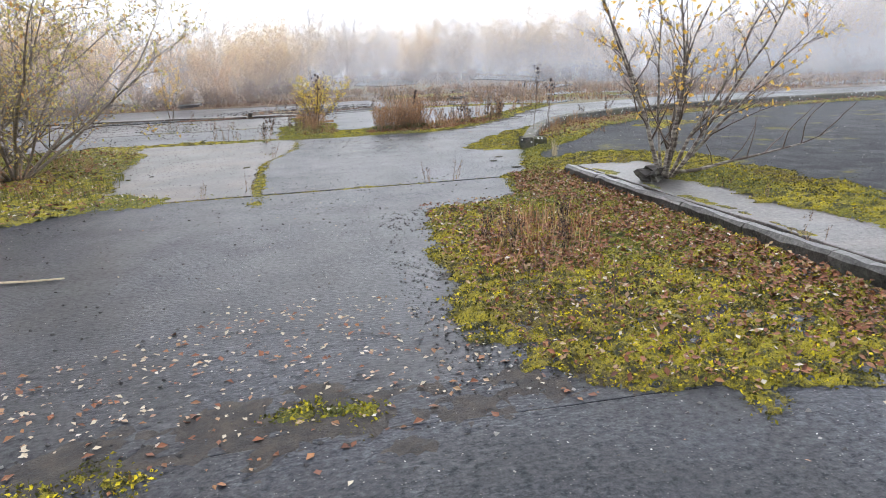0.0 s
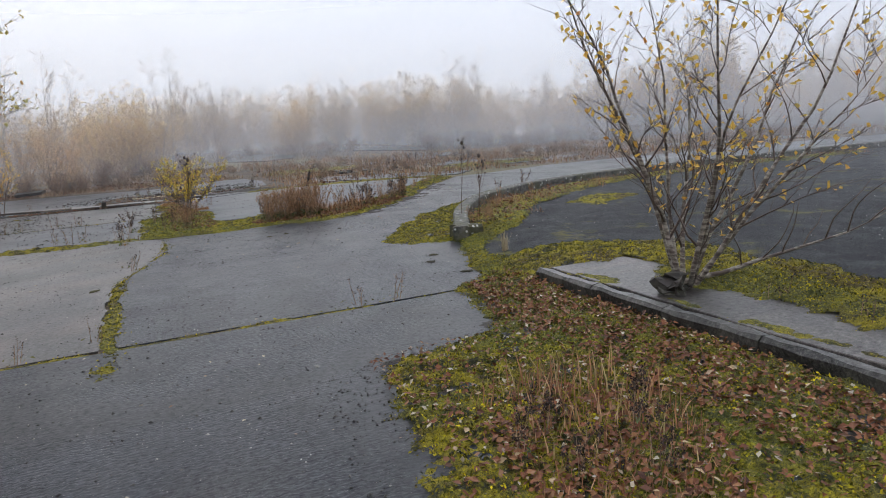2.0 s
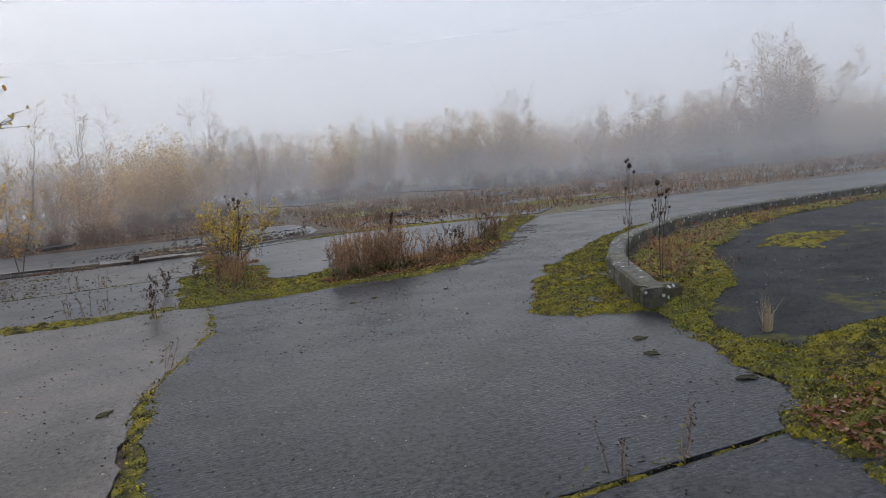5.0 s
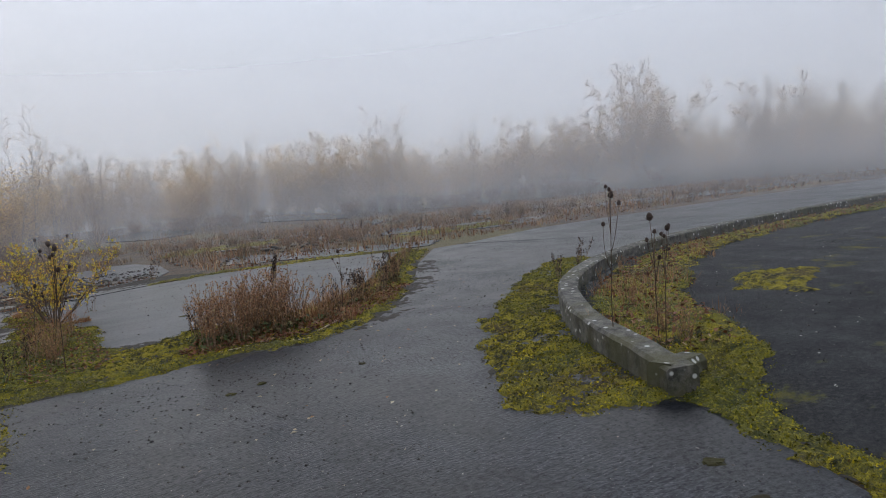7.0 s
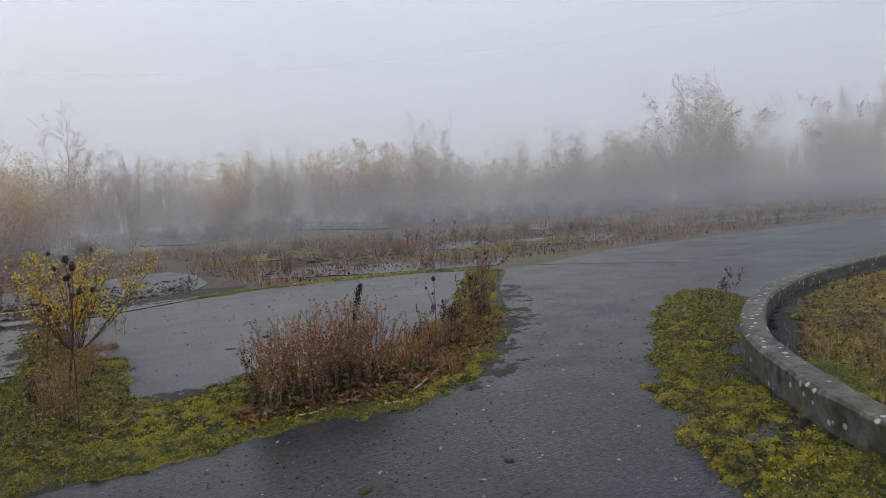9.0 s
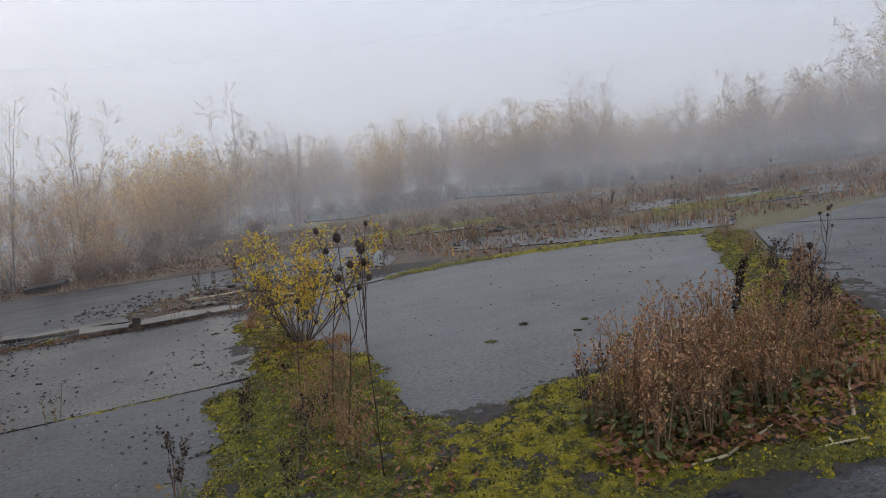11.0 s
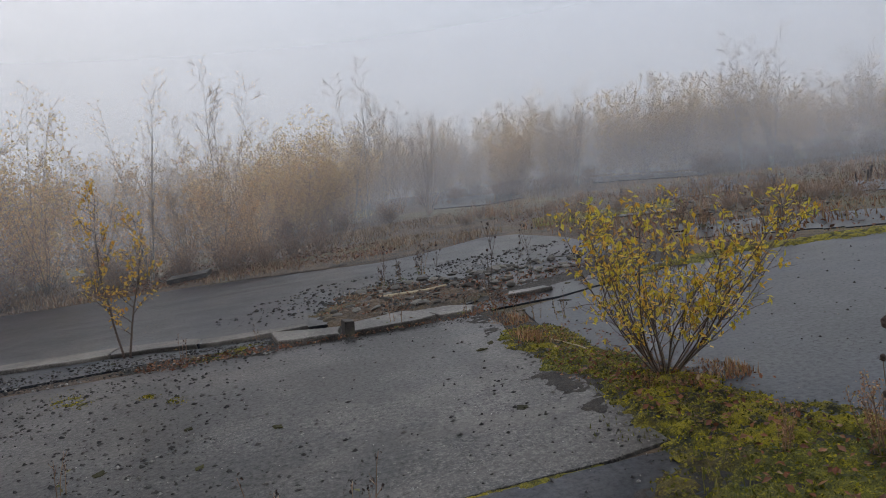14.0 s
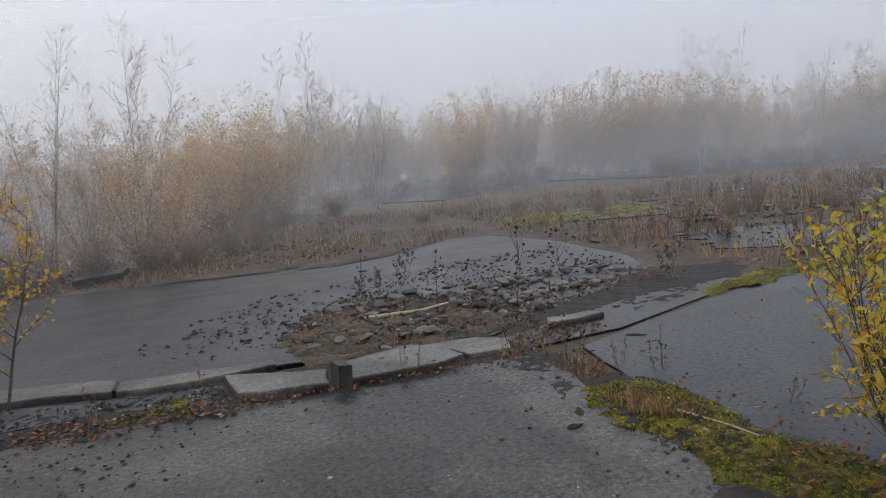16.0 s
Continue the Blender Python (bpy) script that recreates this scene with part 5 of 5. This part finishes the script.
for i, w in enumerate(rusty):
    here = spots_end[i::7]
    bed = spots[i::3]
    here += [(0.75, 18.2), (0.7, 17.2), (0.95, 18.5), (0.8, 17.6), (0.7, 19.2), (1.1, 19.0), (0.62, 17.6), (0.75, 16.9), (0.55, 18.0)][i::3]
    here += [(5.2, 12.25), (4.98, 11.95), (5.7, 12.9), (4.92, 11.7), (6.3, 13.9), (7.4, 14.6)][i::3]
    here += [(-3.3, 9.6), (-3.9, 10.2), (-3.4, 10.9), (-4.4, 9.4), (-4.9, 10.4), (-3.1, 11.8), (-3.7, 12.4), (-5.3, 9.2), (-4.2, 11.2)][i::3]
    here += field_spots[i::6] + [(7.9, 21.4), (8.2, 21.9), (8.5, 22.2), (7.4, 20.5), (7.0, 20.2), (6.7, 19.6), (8.9, 22.8), (9.2, 22.9)][i::3]
    scatter(w, [stand(x, y, None, RNG.uniform(0.55, 1.05) * (0.62 if y < 15 else 0.75 if x < 1.5 else 0.6 if 19 < y < 23 else 0.9), 0.12 if x > 4.6 and y < 15 else 0.0, 6) for x, y in here]
            + [stand(x, y, None, RNG.uniform(0.9, 1.2), tip=6) for x, y in bed])
for i, w in enumerate(dark):
    here = spots_end[i + 1::3] + [(2.2, 16.6), (3.9, 16.3), (4.4, 16.8), (4.7, 17.1)][i::2]
    here += field_spots[i + 3::6]
    here += [(0.3, 16.6), (0.5, 17.3), (0.15, 17.9), (1.74, 4.85), (2.27, 5.1), (1.9, 5.35), (1.65, 5.2), (-0.4, 15.2), (-0.25, 27.5), (0.55, 28.4), (0.1, 27.9), (3.3, 25.8), (7.2, 15.6), (8.0, 16.0), (-0.3, 17.1), (2.1, 4.7)][i::2]
    scatter(w, [stand(x, y, None, RNG.uniform(0.7, 1.05) * (0.75 if y < 15 else 1.0), tip=5) for x, y in here])
for i, w in enumerate(small_weed):
    here = [(-1.54, 16.5), (-1.26, 16.35), (-1.06, 16.3), (-0.5, 16.1), (1.85, 8.55), (2.17, 8.55), (-0.44, 8.9), (-2.6, 19.7), (-1.9, 19.7), (-2.9, 19.6), (-2.2, 24.9), (-0.6, 24.1), (0.7, 23.6), (0.9, 23.2), (1.1, 23.0), (0.55, 23.9),
            (1.3, 22.0), (1.6, 21.6), (-1.0, 8.6), (-3.3, 20.9), (-1.4, 19.6), (2.0, 3.4), (4.2, 4.6), (4.4, 5.4), (4.5, 6.1), (3.8, 4.0), (-0.2, 12.4), (-3.0, 24.5), (0.3, 24.0), (0.8, 24.4)][i::2]
    scatter(w, [stand(x, y, None, RNG.uniform(0.7, 1.2), tip=6) for x, y in here])


def plume(seed):
    """A tall dead dock spike, dark with packed seed."""
    ob = weed("dock_spike", "tall dark dock spike packed with dead seed", seed, 1, 1.25, 0.05, 260, M_SEED_DARK, M_STEM, 0.02, 0, "dock spikes", 0.66, 0)
    return ob


scatter(plume(70), [stand(2.95, 16.2, 0, 1.05), stand(10.0, 27.85, 20, 0.8), stand(10.12, 27.95, 60, 0.7), stand(9.92, 28.0, 120, 0.65)])


def blades(name, label, poly, count, high, material, width=0.006, lean_out=0.35, kind="stuff"):
    """Standing dead grass and fine stalks, each a thin folded blade."""
    xy = fill(poly, count, 0.4)
    n = len(xy)
    clump = np.clip(vnoise(xy[:, 0] * 0.9, xy[:, 1] * 0.9, 21) + 0.55, 0.12, 1.3)
    h = high * clump * NRNG.uniform(0.5, 1.1, n)
    a, out = NRNG.uniform(0, 6.28, n), NRNG.normal(0, lean_out, n)
    base = np.column_stack([xy, rise(xy[:, 0], xy[:, 1]) - 0.03])
    side = np.column_stack([-np.sin(a), np.cos(a), np.zeros(n)]) * width * NRNG.uniform(0.6, 1.4, n)[:, None]
    top = base + np.column_stack([np.cos(a) * out, np.sin(a) * out, np.ones(n)]) * h[:, None]
    midp = base + np.column_stack([np.cos(a) * out * 0.35, np.sin(a) * out * 0.35, np.full(n, 0.55)]) * h[:, None]
    v = np.stack([base - side, base + side, midp + side * 0.8, midp - side * 0.8, top], 1).reshape(-1, 3)
    k = np.arange(n) * 5
    f = [(int(q), int(q) + 1, int(q) + 2, int(q) + 3) for q in k] + [(int(q) + 3, int(q) + 2, int(q) + 4) for q in k]
    ob = new(name, mesh_of(name, v, f, material))
    ob.matrix_basis = LEAN
    return tagged(ob, label, "grass", kind=kind)


blades("dead_grass", "tall dead grass and stalks beyond the pads", [(4.6, 26), (8, 25), (12, 24), (22, 23.5), (34, 21), (36, 30), (24, 36), (14, 40), (5, 44), (4.6, 32)], 11000, 0.4, M_GRASS, 0.006, 0.7)
blades("dead_grass", "rusty low weeds over the open field", [(4.6, 25.6), (9.5, 24), (22, 23.5), (36, 21), (46, 20), (46, 34), (28, 40), (14, 43), (5, 44), (4.6, 32)], 15000, 0.28, M_SEED, 0.010, 0.7)
blades("dead_grass", "tawny dead grass before the thicket", [(-12, 33.5), (-2, 33), (1.4, 32.5), (4, 33.8), (5, 44), (-12, 46)], 15000, 0.24, M_GRASS, 0.010, 0.7)
blades("dead_grass", "dead grass between far pads", [(5, 44), (14, 40), (26, 37), (40, 30), (48, 40), (26, 58), (6, 62)], 8000, 0.5, M_GRASS, 0.008)
blades("grass", "short grass in the slab joint", [(-4, 8.5), (-0.5, 8.49), (3.2, 8.42), (3.2, 8.56), (-0.5, 8.6), (-4, 8.6)], 900, 0.05, M_GREEN_GRASS, 0.003)
blades("grass", "short grass in the bay joints", [(-5, 19.58), (-0.1, 19.56), (-0.1, 19.7), (-5, 19.7)], 400, 0.06, M_GREEN_GRASS, 0.003)
blades("grass", "green-yellow grass at the bush's foot", MOSS["left bush"], 5000, 0.16, M_GREEN_GRASS, 0.005)
blades("grass", "yellow grass by the bay", [(0.0, 16.0), (1.2, 16.0), (1.3, 19.0), (0.9, 22.0), (0.3, 22), (0.0, 18)], 2600, 0.10, M_GREEN_GRASS, 0.004)
blades("dead_grass", "rusty grass under the dead weeds", [(2.0, 15.8), (3.4, 15.7), (4.6, 16.4), (6.2, 18.2), (6.0, 18.8), (3.6, 17.0), (2.1, 16.8)], 3800, 0.3, M_SEED, 0.005)
blades("dead_grass", "rusty weeds behind the low wall", MOSS["wall back"], 4200, 0.3, M_SEED, 0.004)
blades("dead_grass", "dead stalks in the moss verge", [(1.5, 5.8), (2.4, 6.0), (2.7, 4.8), (2.1, 4.1), (1.5, 4.3)], 700, 0.22, M_SEED, 0.004)
blades("grass", "yellow grass in the rubble", [(-0.9, 25.6), (0.2, 25.6), (0.4, 26.9), (-0.4, 27.4), (-0.9, 26.8)], 1300, 0.2, M_GRASS, 0.005)
blades("grass", "rusty weeds along the willow strip", [(0.5, 22.2), (1.0, 22.0), (1.0, 23.6), (0.5, 24.0), (0.4, 23.4)], 900, 0.24, M_SEED, 0.004)
blades("grass", "grass in the far concrete joints", [(-9, 15.7), (-0.2, 15.6), (-0.1, 16.1), (-4.3, 16.55), (-9, 16.2)], 700, 0.12, M_GRASS, 0.004)

tuft = blades("grass_tuft", "pale straw-coloured grass tuft on the asphalt", [(4.1, 9.74), (4.2, 9.74), (4.2, 9.84), (4.1, 9.84)], 60, 0.3, M_STRAW, 0.0035, 0.22, "")
blades("grass", "rusty dead grass round the willow foot", [(0.55, 20.45), (1.35, 20.35), (1.45, 21.05), (0.65, 21.2)], 1300, 0.22, M_SEED, 0.004)
blades("grass", "short green sprouts in the moss verge", [(1.6, 4.6), (2.4, 4.7), (2.5, 4.0), (1.9, 3.8)], 700, 0.06, M_SPROUT, 0.006, 0.8)


def stick(line, r, label):
    t = Tubes()
    pts = [Vector((x, y, r + 0.004)) for x, y in line]
    t.add(pts, [r * (1 - 0.5 * i / len(pts)) for i in range(len(pts))], 6)
    ob = new("stick", t.mesh("stick", M_STRAW))
    ob.matrix_basis = LEAN
    tagged(ob, label, "stick", "fallen sticks")


stick([(-2.5, 5.48), (-2.2, 5.50), (-1.9, 5.44), (-1.66, 5.43)], 0.012, "pale dry stick on wet concrete")
stick([(2.75, 1.62), (2.68, 1.7), (2.6, 1.8)], 0.008, "short pale stick on concrete")
stick([(2.1, 15.75), (2.5, 15.72), (2.9, 15.85), (3.2, 15.95)], 0.012, "fallen straw stalk under dead weeds")
stick([(2.7, 15.55), (3.1, 15.5), (3.35, 15.42)], 0.009, "pale fallen stalk on the moss")
stick([(3.0, 15.5), (3.1, 15.62), (3.15, 15.78)], 0.009, "pale fallen stalk on moss")
stick([(3.4, 15.7), (3.8, 16.05), (4.1, 16.3)], 0.012, "fallen straw stalk leaning in the weeds")
stick([(0.62, 22.4), (0.75, 21.9), (0.8, 21.5)], 0.008, "thin straw stalk on moss")
stick([(-0.4, 26.4), (0.2, 26.3), (0.6, 26.45)], 0.03, "broken branch on the rubble heap")

# ---- the thicket and far trees, most with some haze in their colours ----
tall = tree("birch_far", "tall thin birch, nearly bare, in the fog", "tree", "far birches", 101, 3, 6.4, 0.22, 0.028, 26, 1.35, 8, 0.42, 1, 0.045, M_LEAF_TAN_HAZED, M_BIRCH, M_TWIG_HAZED, lift=0.025, from_low=0.25, upright=0.75, thin=0.0035, long=1.1, cloud=0.15, lite=True, sway=0.025, uneven=0.45)
tall_b = tree("birch_far", "tall drooping birch, nearly bare, in the fog", "tree", "far birches", 102, 4, 6.6, 0.24, 0.03, 24, 1.5, 8, 0.5, 1, 0.045, M_LEAF_TAN_HAZED, M_BIRCH, M_TWIG_HAZED, lift=0.02, from_low=0.25, twig_lift=-0.12, upright=0.7, thin=0.0035, long=1.1, cloud=0.15, lite=True, sway=0.03, uneven=0.4)
near_thicket = tree("birch_thicket", "young birch thicket with sparse orange leaves", "bush", "thicket bushes", 108, 11, 4.6, 0.55, 0.016, 13, 1.0, 7, 0.42, 3, 0.055, M_LEAF_RUSSET_HAZED, M_BUSH_BARK, M_TWIG_HAZED, lift=0.04, from_low=0.03, upright=0.9, thin=0.0035, long=1.2, cloud=0.12, lite=True, sway=0.04, uneven=0.6)
gold = tree("willow_thicket", "dense thicket bush with golden-tan leaves", "bush", "thicket bushes", 103, 17, 4.4, 0.66, 0.02, 12, 1.1, 6, 0.5, 5, 0.075, M_LEAF_TAN_HAZED, M_HAZED_BARK, M_HAZED_BARK, lift=0.02, from_low=0.03, upright=0.6, thin=0.006, long=1.1, cloud=0.35, lite=True, sway=0.05, uneven=0.5)
gold_b = tree("birch_thicket", "dense young birch thicket with golden leaves", "bush", "thicket bushes", 104, 17, 4.9, 0.5, 0.02, 12, 1.0, 6, 0.5, 4, 0.075, M_LEAF_GOLD_HAZED, M_HAZED_BARK, M_HAZED_BARK, lift=0.04, from_low=0.02, upright=0.8, thin=0.006, long=1.1, cloud=0.3, lite=True, sway=0.045, uneven=0.5)
low = tree("low_bush", "low rounded bush with orange-tan leaves", "bush", "thicket bushes", 107, 14, 2.0, 1.1, 0.012, 8, 0.9, 5, 0.45, 2, 0.08, M_LEAF_SCRUB, M_BUSH_BARK, M_TWIG_HAZED, lift=0.03, from_low=0.0, upright=0.6, thin=0.006, long=1.1, cloud=0.2, lite=True, uneven=0.5)
bare = tree("bare_willow", "bare fan-shaped willow with haze-pale stems", "tree", "bare willows", 105, 10, 4.8, 0.5, 0.026, 14, 1.2, 7, 0.5, 0, 0.07, M_LEAF_TAN_HAZED, M_HAZED_BARK, M_TWIG_HAZED, lift=0.06, from_low=0.2, upright=1.5, thin=0.004, lite=True, sway=0.04)
crown = tree("autumn_tree", "large round tree with haze-pale golden leaves", "tree", "large trees", 106, 16, 8.0, 0.6, 0.05, 20, 2.2, 7, 0.8, 5, 0.1, M_LEAF_TAN_HAZED, M_BIRCH, M_HAZED_BARK, lift=0.03, from_low=0.02, upright=0.7, thin=0.009, long=1.1, cloud=0.4, lite=True, sway=0.05, uneven=0.5)


def spread_round(x, y, wide, deep, count, lo, hi):
    """Uneven spots in an oval of the plan, each with a size."""
    out = []
    for _ in range(count):
        a, r = RNG.uniform(0, 2 * math.pi), math.sqrt(RNG.random())
        out.append((x + wide * r * math.cos(a), y + deep * r * math.sin(a), RNG.uniform(lo, hi)))
    return out


def at(spots):
    return [stand(x, y, None, s) for x, y, s in spots]


# clumps: the thicket, the grove beyond it, two more groves, the wood at the right, and the wood that closes the site
scatter(near_thicket, at([(-4.8, 36.3, 0.72), (-3.7, 36.0, 0.78), (-2.7, 36.5, 0.7), (-5.9, 37.0, 0.8), (-7.2, 36.8, 0.85), (-3.2, 37.4, 0.8), (-8.6, 37.2, 0.9), (-10.2, 36.8, 0.9)]))
scatter(tall, at([(-5.6, 36.2, 0.92), (-3.6, 37.0, 0.95), (1.6, 45.6, 1.05), (2.5, 45.5, 0.85), (12.3, 47.2, 0.85), (19.6, 44.5, 1.0), (20.6, 43.8, 1.0), (26.6, 44.6, 0.9), (-9.5, 39, 1.0), (21.4, 47.8, 1.0), (8.0, 52.0, 0.7)]))
scatter(tall_b, at([(-4.7, 36.8, 0.78), (0.9, 44.8, 0.85), (11.2, 47.6, 0.9), (11.8, 48.2, 0.8), (17.0, 48.6, 0.85), (30.4, 43.6, 1.0), (-13, 42, 1.1), (4.6, 56, 0.9)]))
scatter(bare, at([(4.05, 44.0, 0.95), (12.6, 48.6, 0.8), (-11, 36, 1.0), (3.3, 46.5, 0.75)]))
gold_spots = [(-1.3, 43.6, 0.9), (-0.4, 44.6, 1.0), (0.5, 45.4, 0.95), (-2.2, 45.2, 0.95), (9.3, 49.4, 0.95), (10.4, 50.0, 1.0), (13.2, 51.0, 0.95),
              (15.2, 49.4, 0.95), (16.4, 48.0, 1.05), (17.8, 47.2, 1.05), (19.4, 47.2, 1.1), (20.8, 47.4, 1.05), (22.6, 45.6, 1.0), (18.6, 49.6, 1.1), (22.0, 48.2, 1.05), (16.8, 50.6, 1.0),
              (28.6, 44.8, 1.05), (29.8, 44.0, 1.15), (31.2, 42.6, 1.15), (32.4, 41.6, 1.05), (25.0, 47.6, 0.9), (27.2, 46.8, 0.85)]
gold_spots += [(5.6, 53.0, 0.85), (7.0, 53.6, 0.9), (8.4, 53.0, 0.8), (6.2, 55.5, 0.95), (3.2, 53.0, 0.85), (-3.2, 50.0, 0.9), (1.6, 52.0, 0.9), (-5.2, 48.0, 0.9)]
gold_spots += spread_round(-13.5, 38.5, 4.5, 2.5, 9, 0.9, 1.2) + spread_round(-22, 33, 4, 6, 9, 1.0, 1.3) + spread_round(44.5, 27.0, 3, 3.5, 5, 0.8, 1.1)
for i in range(64):
    a = -0.62 + 1.95 * (i + RNG.random()) / 64
    r = RNG.uniform(46, 58)
    gold_spots.append((math.sin(a) * r, 10 + math.cos(a) * r, RNG.uniform(0.6, 1.05)))
for i in range(56):
    a = -0.62 + 1.95 * (i + RNG.random()) / 56
    r = RNG.uniform(52, 57)
    gold_spots.append((math.sin(a) * r, 10 + math.cos(a) * r, RNG.uniform(0.7, 0.95)))
for i in range(60):
    a = -0.62 + 1.95 * (i + RNG.random()) / 60
    r = RNG.uniform(60, 64)
    gold_spots.append((math.sin(a) * r, 10 + math.cos(a) * r, RNG.uniform(0.95, 1.3)))
scatter(gold, at(gold_spots[0::2]))
scatter(gold_b, at(gold_spots[1::2]))
scatter(crown, at([(35.2, 38.4, 1.0), (36.6, 36.8, 0.85), (40.2, 32.0, 0.78), (33.2, 40.4, 0.66), (-24, 40, 1.0)]))
# low scrub along the feet of the groves
scatter(low, at([(-1.7, 36.6, 0.5), (-2.5, 35.4, 0.42), (-3.4, 35.2, 0.5), (-4.6, 35.4, 0.45), (-6.4, 35.6, 0.6), (-0.9, 37.4, 0.45), (-9, 35, 0.8), (-12, 34.5, 0.9), (-15, 34, 1.0)]
                + spread_round(0.2, 43.0, 2.4, 0.8, 6, 0.35, 0.6) + spread_round(11, 47.0, 2.6, 1.2, 6, 0.35, 0.6) + spread_round(18.5, 45.0, 4, 1.2, 10, 0.4, 0.7) + spread_round(25.5, 44.0, 3, 1.5, 6, 0.4, 0.7)
                + [(math.sin(a) * r, 10 + math.cos(a) * r, q) for a, r, q in [(-0.6 + 1.9 * (i + RNG.random()) / 60, RNG.uniform(41, 50), RNG.uniform(0.35, 0.75)) for i in range(60)] if not 0.05 < a < 0.28 or r > 46]
                + spread_round(9.5, 31.5, 3.6, 3.4, 12, 0.12, 0.26) + spread_round(16, 33, 5, 4, 14, 0.14, 0.3) + spread_round(6.0, 37.5, 2.6, 3, 8, 0.12, 0.24) + spread_round(24, 27.5, 6, 3.5, 14, 0.14, 0.28)
                + spread_round(31, 40.6, 3, 2, 8, 0.45, 0.8) + spread_round(37, 34.4, 3, 3, 8, 0.45, 0.8) + spread_round(42, 29, 3, 3, 7, 0.4, 0.7) + spread_round(7, 48.6, 3, 1.5, 5, 0.3, 0.5)))

# ---- banks of fog, thicker with distance, all round the walk ----
for away, amount, low_part in ((6, 0.02, 0.1), (11, 0.04, 0.2), (16, 0.05, 0.3), (23, 0.11, 0.4), (30, 0.17, 0.5), (38, 0.30, 0.6), (58, 0.75, 0.9)):
    n, rows = 96, (0, 70)
    v = []
    for z in rows:
        for i in range(n):
            a = 2 * math.pi * i / n
            r = away + 0.9 * z
            v.append((-0.5 + r * math.cos(a), (19.5 if math.sin(a) > 0 else -1.0) + r * math.sin(a), z))
    f = [(r * n + i, r * n + (i + 1) % n, (r + 1) * n + (i + 1) % n, (r + 1) * n + i) for r in range(len(rows) - 1) for i in range(n)]
    bank = new("fog_bank", mesh_of("fog_bank", v, f, fog_material(amount, low_part), True))
    bank.matrix_basis = LEAN
    tagged(bank, "thin bank of pale grey fog", "fog", "fog", "stuff")
